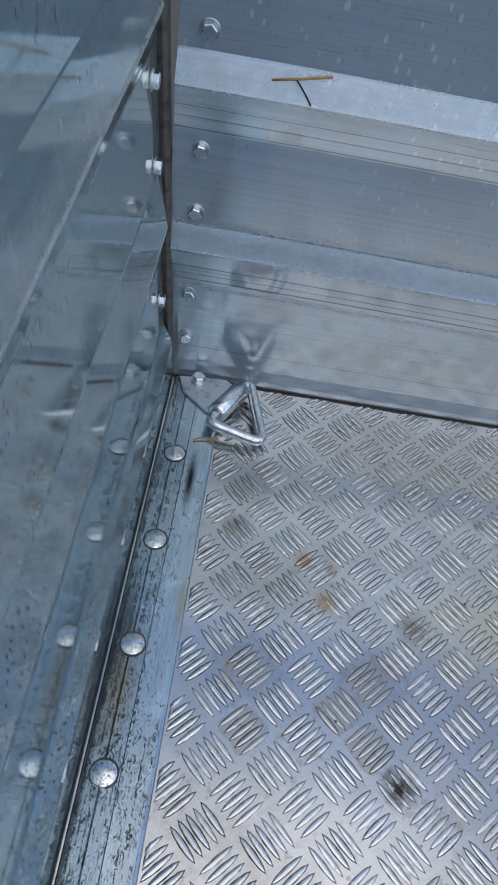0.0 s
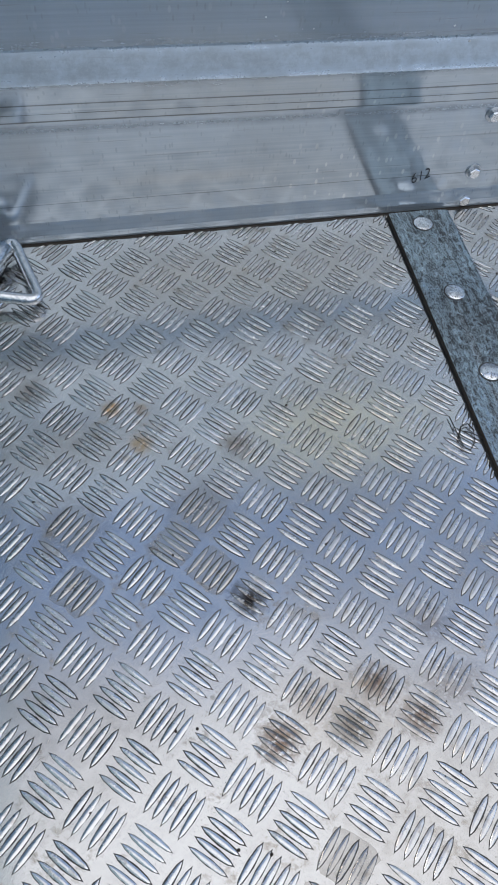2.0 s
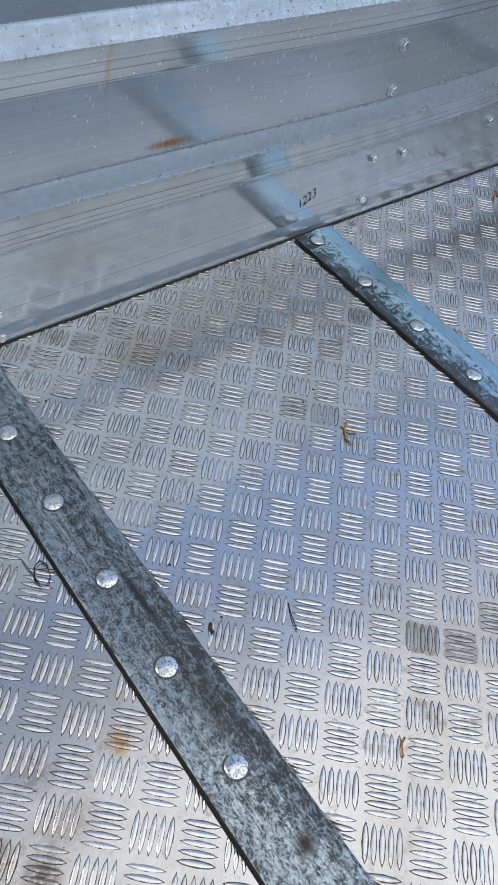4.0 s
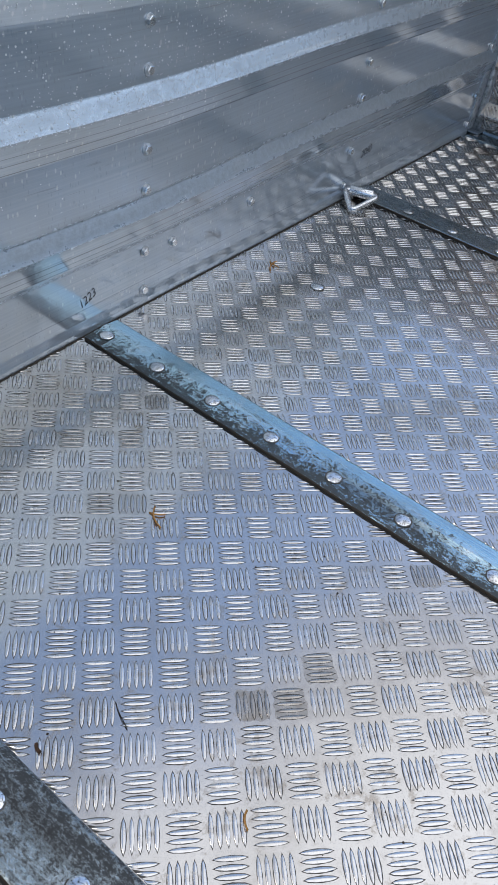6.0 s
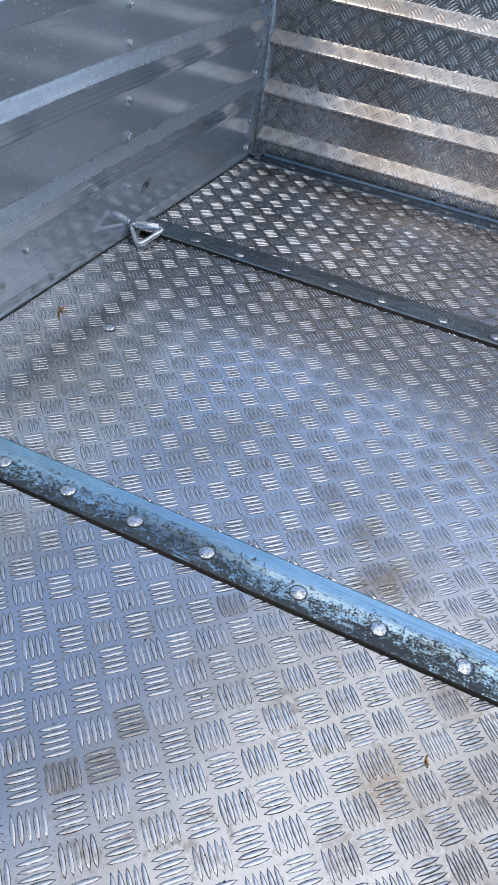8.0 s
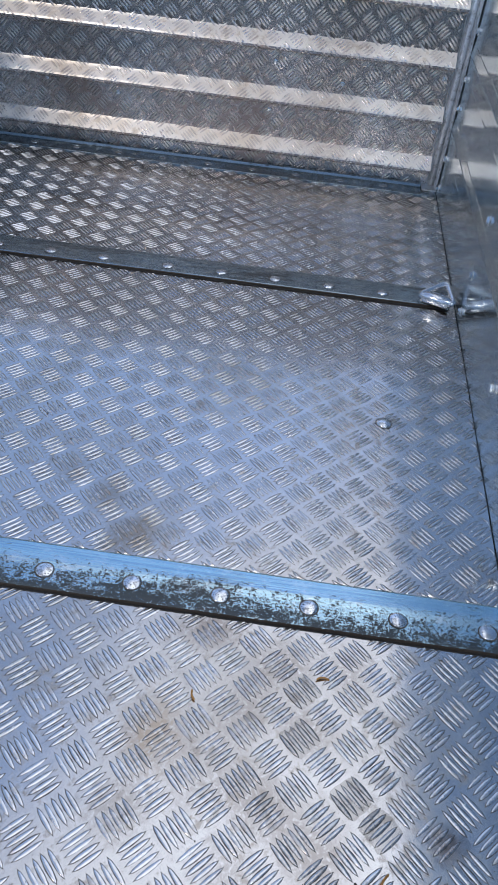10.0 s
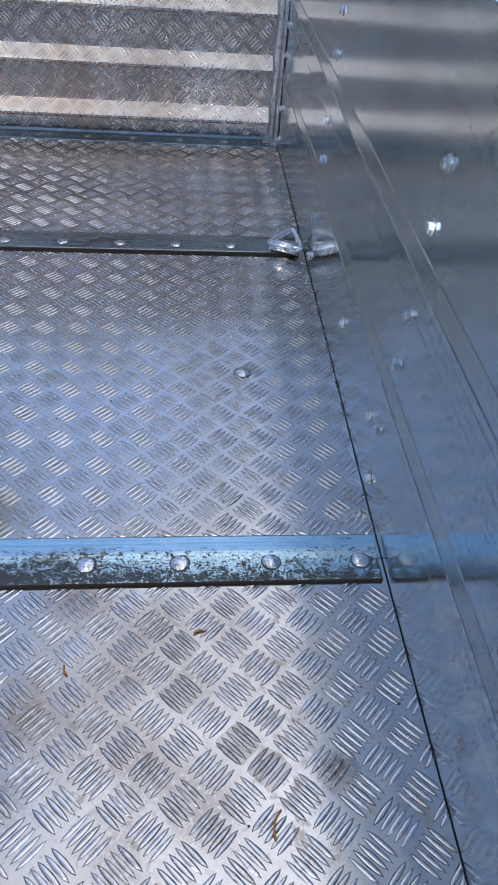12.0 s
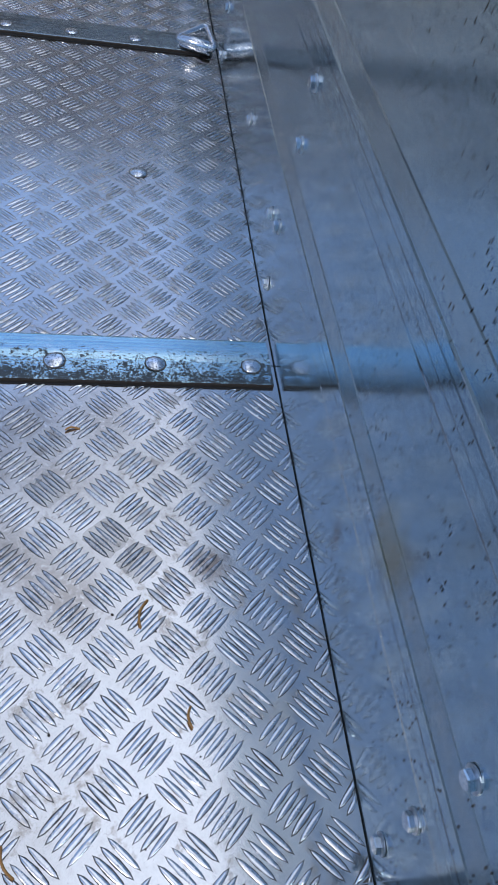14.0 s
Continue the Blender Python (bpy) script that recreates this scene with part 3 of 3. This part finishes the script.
SHEET_NORTH = sheet_material("mill_aluminium_stained", [
    (END - 0.936, 0.242, 0.050, 0.010, RUST, 0.95),
    (END - 0.847, 0.37, 0.006, 0.09, (0.45, 0.33, 0.18), 0.55),
    (END - 2.635, 0.405, 0.006, 0.016, (0.75, 0.55, 0.05), 0.9),
    (END - 0.33, 0.30, 0.05, 0.03, PALE, 0.25),
    (END - 1.70, 0.17, 0.12, 0.02, PALE, 0.5),
    (END - 0.66, 0.402, 0.14, 0.018, (0.74, 0.76, 0.74), 0.7),
    (END - 0.90, 0.392, 0.16, 0.010, (0.74, 0.76, 0.75), 0.6),
    (END - 1.755, 0.450, 0.045, 0.007, PALE, 0.55),
    (END - 1.79, 0.388, 0.20, 0.0045, (0.80, 0.82, 0.83), 0.9),
    (END - 1.912, 0.290, 0.050, 0.016, PALE, 0.6),
    (END - 1.594, 0.220, 0.040, 0.016, PALE, 0.6),
    (END - 0.33, 0.075, 0.16, 0.012, PALE, 0.35),
# The band at 0.146 paints the highlight along the lowest rib's underside.
], ((0.396, 0.036, 0.6), (0.217, 0.030, 0.95), (0.146, 0.007, 0.5)), 0.16, (0.95, 0.98, 1.02), 0.8,
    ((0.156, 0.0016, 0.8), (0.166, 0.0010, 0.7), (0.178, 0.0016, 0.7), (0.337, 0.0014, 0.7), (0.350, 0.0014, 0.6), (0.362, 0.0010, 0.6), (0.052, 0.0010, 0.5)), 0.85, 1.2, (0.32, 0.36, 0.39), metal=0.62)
SHEET_FRONT = sheet_material("mill_aluminium_spattered", (), ((0.466, 0.024, 0.45), (0.450, 0.008, 0.9), (0.238, 0.006, 0.25)), 1.0, (0.72, 0.84, 0.83), 0.5, (), 0.6, 1.45, rolled_look=0.0)
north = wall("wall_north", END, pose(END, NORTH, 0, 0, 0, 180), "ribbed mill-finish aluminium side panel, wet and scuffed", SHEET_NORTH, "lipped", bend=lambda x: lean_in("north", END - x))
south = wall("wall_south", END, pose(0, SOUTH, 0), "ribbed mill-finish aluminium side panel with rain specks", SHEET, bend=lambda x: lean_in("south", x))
front = wall("wall_front", NORTH - SOUTH - 0.026, pose(0.008, NORTH - 0.022, 0, 0, 0, -90), "shiny folded aluminium headboard sheet with dark spatter", SHEET_FRONT, "front")


def wall_bolt(x, z, side):
    if side == "north":
        place, owner = pose(x, NORTH - lean_in(side, x), z, 90), north
    else:
        place, owner = pose(x, SOUTH + lean_in(side, x), z - (0.018 if x < 1 and z > 0.03 else 0.005), -90), south
    hex_bolt(owner.matrix_basis.inverted() @ place @ pose(0, 0, 0, random.uniform(-3, 3), random.uniform(-3, 3), random.uniform(0, 60)), owner)


COLUMNS = ((0.028, (0.067, 0.134, 0.245, 0.316, 0.43)), (0.678, (0.010, 0.052, 0.129, 0.236, 0.311, 0.424)), (1.347, (0.030, 0.107, 0.221, 0.289, 0.408, 0.474)),
           (1.42, (0.10,)), (1.647, (0.108,)), (2.014, (0.034, 0.118, 0.236, 0.309, 0.420, 0.49)), (2.68, (0.03, 0.11, 0.241, 0.311, 0.42, 0.5)))
for x, zs in COLUMNS:
    for z in zs:
        wall_bolt(x, z, "north")
for x, zs in ((COLUMNS[0]), (0.678, COLUMNS[1][1][1:])) + COLUMNS[4:] + ((1.347, (0.043, 0.242, 0.312, 0.425, 0.495)), (1.358, (0.124,)), (1.405, (0.111,))):
    for z in zs:
        wall_bolt(x, z, "south")
for y, z in ((1.372, 0.157), (1.371, 0.319), (1.370, 0.400)):
    hex_bolt(front.matrix_basis.inverted() @ pose(0.008 - LEAN * z, y, z, 0, 90, 0) @ pose(0, 0, 0, 0, 0, 20), front)


def writing(text, x, z, size, angle, bold=0.0):
    """A pencilled size on the side sheet, in marker ink."""
    data = bpy.data.curves.new("marking", "FONT")
    data.body, data.size, data.shear, data.align_x, data.extrude, data.offset = text, size, 0.25, "CENTER", 0.0001, -0.016 * size + bold
    ob = new("marking", data)
    me = bpy.data.meshes.new_from_object(ob.evaluated_get(bpy.context.evaluated_depsgraph_get()))
    bpy.data.objects.remove(ob)
    me.materials.clear()
    me.materials.append(INK)
    place = pose(x, NORTH - lean_in("north", x) - 0.0006, z, 90) @ pose(0, 0, 0, 0, 0, angle) @ Matrix.Diagonal((0.8, 1, 1, 1))
    shared("marking", me, north.matrix_basis.inverted() @ place, north)["label"] = "handwritten black marker figures"


writing("612", 0.611, 0.044, 0.021, 20)
writing("1223", 1.216, 0.060, 0.025, 24)
writing("2080", 2.096, 0.088, 0.028, 9)

# ---- strips across the floor ----
def strip(x, lo, hi, ys, label, y0, y1, material, lines=(), clean=False, askew=0.0):
    """A galvanised strip across the floor at x, from lo to hi of it, with domed bolts and fine grooves at lines."""
    ob = base("floor_strip", pose(x, 0, 0, 0, 0, askew))
    outline = [(lo, 0), (lo, 0.0042), (lo + 0.0012, 0.0056), (lo + 0.004, 0.0062)]
    for g in lines:
        outline += [(g - 0.0009, 0.0066), (g, 0.0046), (g + 0.0009, 0.0066)]
    if clean:
        outline += [(0.006, 0.0062), (0.0155, 0.0076)]
    outline += [(hi - 0.030, 0.0076 if clean else 0.0070), (hi - 0.022, 0.0066), (hi - 0.004, 0.0046), (hi - 0.001, 0.0034), (hi, 0.002), (hi, 0)]
    bar = part("strip", prism([(-a, b) for a, b in outline], y0, y1, 6), material, ob)
    bar.data.materials.append(GALV_CLEAN_SHEEN)
    bar.data.materials.append(DIRT_SHADE)
    # The low edge face is black: dirt and the face's shadow in one colour.
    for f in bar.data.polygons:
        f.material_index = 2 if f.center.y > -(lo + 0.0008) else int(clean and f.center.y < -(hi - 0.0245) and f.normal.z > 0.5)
    bar.matrix_basis = pose(0, 0, 0, 0, 0, 90)
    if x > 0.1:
        # A black line lays the strip's edge shadow on the floor, along with dirt.
        part("dirt_shade_line", box(lo - 0.0022, lo + 0.002, y0 + 0.002, y1 - 0.002, 0.0, 0.0009), DARK, ob, "black dirt and painted shade along the edge")
    for y in ys:
        shared("bolt", DOME, pose(random.uniform(-0.001, 0.001), y, 0.0067, random.uniform(-2, 2), random.uniform(-2, 2), random.uniform(0, 360)), ob)
    return tagged(ob, label, "floor strip", "strips across the floor")


NEAR = [0.05 + 0.1192 * k for k in range(6)]
FAR = [1.384 - 0.1188 * k for k in range(6)]
LOW, HIGH = SOUTH + 0.016, NORTH - 0.012
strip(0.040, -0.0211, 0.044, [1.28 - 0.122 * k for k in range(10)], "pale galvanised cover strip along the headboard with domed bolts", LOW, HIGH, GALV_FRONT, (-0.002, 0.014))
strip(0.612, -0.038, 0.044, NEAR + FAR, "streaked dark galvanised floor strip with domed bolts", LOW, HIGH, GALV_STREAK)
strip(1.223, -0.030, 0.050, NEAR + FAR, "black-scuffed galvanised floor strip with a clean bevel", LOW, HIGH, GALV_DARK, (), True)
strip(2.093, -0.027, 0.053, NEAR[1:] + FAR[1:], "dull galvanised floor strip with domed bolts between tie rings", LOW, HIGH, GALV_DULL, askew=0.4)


# ---- tie rings ----
def tie_ring(m, tip, spread, plate_bolt, outline, floor_z, label):
    """A lashing ring: a flat plate, a rolled tube (along local x) and a triangular ring with its tip at tip."""
    ob = base("tie_ring", m)
    bm = bmesh.new()
    ring = [bm.verts.new((x, y, -floor_z)) for x, y in outline]
    face = bm.faces.new(ring)
    face.normal_update()
    if face.normal.z < 0:
        face.normal_flip()
    got = bmesh.ops.extrude_face_region(bm, geom=[face])
    bmesh.ops.translate(bm, verts=[v for v in got["geom"] if isinstance(v, bmesh.types.BMVert)], vec=(0, 0, 0.0045))
    bmesh.ops.bevel(bm, geom=bm.edges[:], offset=0.0008, segments=1, affect="EDGES")
    bmesh.ops.recalc_face_normals(bm, faces=bm.faces)
    plate = part("plate", bm, STEEL, ob)
    hex_bolt(pose(plate_bolt[0], plate_bolt[1], -floor_z + 0.0045, 0, 0, 15) @ Matrix.Scale(1.1, 4), ob)
    n, half = 16, 0.028
    bm = bmesh.new()
    rings = [[bm.verts.new((x, r * math.cos(math.tau * k / n), r * math.sin(math.tau * k / n))) for k in range(n)] for x, r in ((-half, 0.0068), (-half, 0.0120), (-half + 0.0008, 0.0128), (half - 0.0008, 0.0128), (half, 0.0120), (half, 0.0068))]
    for a, b in zip(rings, rings[1:] + rings[:1]):
        for k in range(n):
            bm.faces.new((a[k], a[(k + 1) % n], b[(k + 1) % n], b[k]))
    bmesh.ops.recalc_face_normals(bm, faces=bm.faces)
    part("tube", bm, SATIN, ob, "bright zinc tube", True)
    corners = [Vector((-spread, 0, 0)), Vector(tip), Vector((spread, 0, 0))]
    path = []
    for k in range(3):
        a, b, c = corners[k - 1], corners[k], corners[(k + 1) % 3]
        ra, rc = (a - b).normalized() * 0.016, (c - b).normalized() * 0.016
        for q in range(7):
            u = q / 6
            path.append(b + ra * (1 - u) ** 2 + rc * u ** 2)
    part("ring", tube(path, 0.0067, 12, True), SATIN, ob, "round bar bent to a triangle", True)
    return tagged(ob, label, "tie ring", "lashing rings")


tie_ring(pose(0.094, 1.365, 0.020, 0, 0, 61), (-0.023, -0.069, -0.008), 0.046, (0.012, 0.056), [(-0.024, 0.004), (-0.024, 0.022), (-0.0156, 0.061), (0.0017, 0.0800), (0.0357, 0.030), (0.034, 0.004)], 0.0135, "bright zinc lashing ring on a bolted corner plate")
tie_ring(pose(2.044, 1.377, 0.022, 0, 0, -70), (-0.007, -0.078, -0.013), 0.042, (0.006, 0.040), [(-0.024, 0.004), (-0.022, 0.030), (0.0, 0.056), (0.026, 0.050), (0.040, 0.024), (0.036, 0.004)], 0.0150, "zinc lashing ring on the side at a floor strip")
tie_ring(pose(2.062, 0.058, 0.022, 0, 0, -110), (0.003, 0.066, 0.012), 0.040, (0.004, 0.040), [(-0.034, 0.0), (-0.030, 0.050), (0.026, 0.058), (0.030, 0.0)], 0.0148, "zinc lashing ring lying back beside the side panel")
for x, y in ((1.647, 1.229), (1.643, 0.177)):
    tagged(shared("floor_bolt", DOME, pose(x, y, 0.0009, 0, 0, random.uniform(0, 90)) @ Matrix.Scale(1.1, 4), None), "domed zinc bolt in the tread plate floor", "bolt", "bolts in the floor")

# ---- rear ramp ----
ramp = tagged(base("ramp_door", pose(REAR, 0, 0)), "closed aluminium tread plate ramp door with foot ribs", "ramp door")
line = [(0.0, 0.004)]
for k in range(5):
    z = 0.056 + 0.132 * k
    line += [(0.0, z - 0.012), (0.022, z - 0.010), (0.0265, z - 0.006), (0.0275, z), (0.025, z + 0.004), (0.005, z + 0.024), (0.0015, z + 0.028), (0.0, z + 0.030)]
line += [(0.0, TOP)]
outline = line + [(y - 0.004, z) for y, z in reversed(line)]
WIDE = NORTH - SOUTH - 0.050
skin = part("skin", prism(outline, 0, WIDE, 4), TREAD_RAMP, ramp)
skin.data.materials.append(LEDGE_LIT)
# Faces turned up and inwards take the paler metal, painted as lit.
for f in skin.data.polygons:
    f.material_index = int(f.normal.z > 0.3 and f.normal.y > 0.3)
skin.matrix_basis = pose(0, SOUTH + 0.023, 0, 0, 0, 90)


def fold(u):
    """Where a point u along the folded ramp line lies: (inwards, z)."""
    for (ya, za), (yb, zb) in zip(line, line[1:]):
        step = math.hypot(yb - ya, zb - za)
        if u <= step:
            return ya + (yb - ya) * u / step, za + (zb - za) * u / step, (zb - za) / step, (yb - ya) / step
        u -= step
    return None


flat = bars("ramp_treads", (0.006, WIDE - 0.006, 0.006, sum(math.hypot(b[0] - a[0], b[1] - a[1]) for a, b in zip(line, line[1:])) - 0.006), (0.02, 0.03), False, length=0.033, height=0.0010, metal=RAMP_BARS, pads=False)
for v in flat.vertices:
    x, u, h = v.co
    y, z, dz, dy = fold(u)
    v.co = (x, y + h * dz, z - h * dy)
# Grime keeps off the folds.
bm = bmesh.new()
bm.from_mesh(flat)
bmesh.ops.delete(bm, geom=[f for f in bm.faces if f.material_index == 1 and max(v.co.y for v in f.verts) - min(v.co.y for v in f.verts) > 0.002], context="FACES")
bm.to_mesh(flat)
bm.free()
tagged(shared("ramp_treads", flat, skin.matrix_basis.copy(), ramp), kind="stuff")
for y, z in ((0.49, 0.278), (0.452, 0.434), (1.11, 0.17), (0.913, 0.152), (0.308, 0.243), (0.495, 0.157), (0.31, 0.173), (0.049, 0.285), (0.045, 0.151), (0.67, 0.401), (1.30, 0.30), (1.05, 0.43)):
    shared("rivet", DOME, pose(-0.0, y, z, 0, -90, 0) @ Matrix.Scale(0.5, 4), ramp)
sill = base("rear_sill", pose(REAR - 0.042, 0, 0))
part("sill", prism([(-0.028, 0), (-0.028, 0.003), (-0.027, 0.004), (0.024, 0.004), (0.028, 0.004), (0.031, 0.010), (0.033, 0.010), (0.033, 0)], LOW, HIGH - 0.006, 4), GALV_SILL, sill).matrix_basis = pose(0, 0, 0, 0, 0, 90) @ Matrix.Diagonal((1, -1, 1, 1))
for y in (0.034, 0.153, 0.276, 0.400, 0.523, 0.648, 0.779, 0.905, 1.025, 1.147, 1.262, 1.38):
    shared("bolt", DOME, pose(0, y, 0.004) @ Matrix.Scale(0.85, 4), sill)
tagged(sill, "dull galvanised hinge angle along the ramp with domed bolts", "sill")
for k, (y, flip) in enumerate(((NORTH - 0.008, -1), (SOUTH - 0.002, 1))):
    post = base("corner_post", pose(REAR, y, 0))
    shape = [(0.0, 0.0), (-0.046, 0.0), (-0.046, 0.004), (-0.006, 0.005), (-0.004, 0.010), (-0.004, 0.021), (0.0, 0.023), (0.012, 0.023), (0.012, 0.0)]
    bm = prism([(b * flip, a) for a, b in shape], 0.012, TOP, 2)
    body = part("channel", bm, POST, post)
    body.matrix_basis = Matrix(((0, 0, 1, 0), (0, 1, 0, 0), (1, 0, 0, 0), (0, 0, 0, 1)))
    part("edge_seal", tube([(-0.008, 0.012 * flip, z) for z in (0.012, 0.2, 0.4, TOP)], 0.0085, 10), POST, post, "rounded pale edge", True)
    part("foot", box(-0.050, 0.004, min(0, 0.04 * flip), max(0, 0.04 * flip), 0.008, 0.012, 0.001), STEEL, post)
    tagged(post, "galvanised steel corner post beside the ramp door", "corner post", "posts at the ramp")

# ---- front corner ----
corner = base("corner_angle", pose(-0.006, NORTH, 0))
for name, shape in (("flange", [(-0.0165, 0.006), (-0.046, 0.006), (-0.046, 0.009), (-0.0165, 0.010)]), ("web", [(0.004, 0.006), (-0.016, 0.006), (-0.016, 0.018), (-0.012, 0.022), (0.004, 0.022)])):
    bm = prism(shape, 0, TOP, 2)
    for v in bm.verts:
        v.co.z -= LEAN * v.co.x
    part(name, bm, BROWN, corner).matrix_basis = Matrix(((0, 0, 1, 0), (0, 1, 0, 0), (1, 0, 0, 0), (0, 0, 0, 1)))
tagged(corner, "dark brownish steel angle in the front corner", "corner angle")

# ---- rain drops and grit ----
def scatter(name, spots, material, label, category):
    """Small flattened lumps joined into one mesh. spots: (place, normal, radius, flatness)."""
    verts, faces = [], []
    for place, normal, r, flat in spots:
        turn = Vector(normal).to_track_quat("Z", "Y").to_matrix()
        n = len(verts)
        spin = random.uniform(0, 6)
        for ring, z in ((1.0, 0.0), (0.72, 0.7)):
            for k in range(7):
                a = spin + math.tau * k / 7
                w = ring * r * random.uniform(0.85, 1.15)
                verts.append(Vector(place) + turn @ Vector((w * math.cos(a), w * math.sin(a), z * flat * r)))
        verts.append(Vector(place) + turn @ Vector((0, 0, flat * r)))
        for k in range(7):
            faces.append((n + k, n + (k + 1) % 7, n + 7 + (k + 1) % 7, n + 7 + k))
            faces.append((n + 7 + k, n + 7 + (k + 1) % 7, n + 14))
    me = bpy.data.meshes.new(name)
    me.from_pydata(verts, [], faces)
    me.polygons.foreach_set("use_smooth", [True] * len(faces))
    me.materials.append(material)
    return tagged(new(name, me), label, category, kind="stuff")


def sheet_in(x, z):
    """How far the ribbed north sheet stands in at x and height z."""
    z += sag(END - x)
    for low, mid, high, p in RIBS:
        if low < z < mid:
            return p * (z - low) / (mid - low)
        if mid <= z < high:
            return p * (high - z) / (high - mid)
    return 0.0


drops = []
for k in range(2600):
    x = random.gauss(1.35, 0.35)
    z = (random.uniform(0.378, 0.412) if k % 5 < 3 else random.uniform(0.40, 0.56)) - sag(END - x)
    if 0.1 < x < 2.6:
        drops.append(((x, NORTH - lean_in("north", x) - sheet_in(x, z), z), (0, -1, 0.2), random.choice((0.0005, 0.0006, 0.0007, 0.0009, 0.0009, 0.0016)), 0.5))
for k in range(260):
    x, z = random.uniform(0.3, 2.6), random.uniform(0.2, 0.56)
    drops.append(((x, NORTH - lean_in("north", x) - sheet_in(x, z), z), (0, -1, 0.1), random.uniform(0.0005, 0.0014), 0.5))
WATER = Mat("rain_water", 0.05, 0.0, (0.9, 0.92, 0.93))
WATER.b.inputs["Transmission Weight"].default_value, WATER.b.inputs["IOR"].default_value = 0.5, 1.33
scatter("rain_drops", drops, WATER.m, "clear rain drops on the aluminium side panel", "water drops")
grains = []
for k in range(900):
    x, y = random.uniform(0.10, REAR - 0.08), random.uniform(0.03, NORTH - 0.02)
    grains.append(((x, y, 0.0004), (random.uniform(-0.2, 0.2), 0, 1), random.choice((0.0004, 0.0006, 0.0006, 0.0009, 0.0014)), 0.6))
scatter("grit", grains, DIRT_SHADE, "dark grains of grit on the tread plate", "grit")

# ---- litter ----
def litter(name, points, radius, material, label, category):
    ob = part(name, tube(points, radius, 5), material, None, "", True)
    return tagged(ob, label, category, "plant litter on the floor")


def stalk(x, y, length, angle, z=0.0022, radius=0.0011, bend=0.15):
    a = radians(angle)
    pts = []
    for k in range(6):
        u = (k / 5 - 0.5) * length
        w = bend * length * (1 - (k / 2.5 - 1) ** 2)
        pts.append((x + u * math.cos(a) - w * math.sin(a), y + u * math.sin(a) + w * math.cos(a), z + 0.0012 * math.sin(k)))
    return pts


for x, y, length, angle in ((0.990, 1.045, 0.040, 55), (0.994, 1.050, 0.022, 120), (0.897, 0.194, 0.030, -15), (0.797, 0.156, 0.020, 0), (1.122, 0.265, 0.016, -80), (1.077, 0.419, 0.014, 20),
                            (0.697, 0.304, 0.026, 25), (1.642, 1.335, 0.045, 20), (1.648, 1.338, 0.030, 75), (0.763, 0.709, 0.02, 40)):
    litter("straw", stalk(x, y, length, angle), 0.0012, STRAW, "short dry straw stalk on the tread plate", "straw")
litter("straw", stalk(0.075, 1.305, 0.032, 8, 0.0085), 0.001, STRAW, "dry yellow stalk on the cover strip", "straw")
for x, y, length, angle in ((0.758, 0.881, 0.034, 67), (0.569, 1.070, 0.03, -40)):
    litter("twig", stalk(x, y, length, angle, radius=0.0006, bend=0.04), 0.0006, DARK, "thin black twig on the tread plate", "twig")
litter("leaf", stalk(0.676, 0.919, 0.012, 70, 0.0022), 0.0021, LEAF, "small shrivelled dark brown leaf on the tread plate", "leaf")
ob = litter("twig", [(0.088, NORTH - 0.008, 0.399), (0.11, NORTH - 0.010, 0.404), (0.142, NORTH - 0.007, 0.410)], 0.0011, STRAW, "brown forked pine needle on the wall rib", "twig")
ob = litter("twig", [(0.110, NORTH - 0.010, 0.404), (0.120, NORTH - 0.014, 0.394), (0.127, NORTH - 0.0135, 0.384)], 0.0008, DARK, "dark thin needle on the wall rib", "twig")

loop = [(0.558 + 0.011 * math.cos(0.9 * k) * (1 - 0.02 * k), 1.072 + 0.016 * math.sin(0.9 * k + 0.4), 0.0025 + 0.0005 * (k % 3)) for k in range(12)]
litter("wire", loop + [(0.548, 1.100, 0.003)], 0.0005, DARK, "tangled thin black wire beside the floor strip", "wire")

# ---- surroundings ----
bm = bmesh.new()
bmesh.ops.create_grid(bm, x_segments=2, y_segments=2, size=60)
ground = part("ground", bm, ground_material())
ground.location = (0, 0, -0.55)
tagged(ground, "dark asphalt yard under the trailer", "ground", kind="structure")
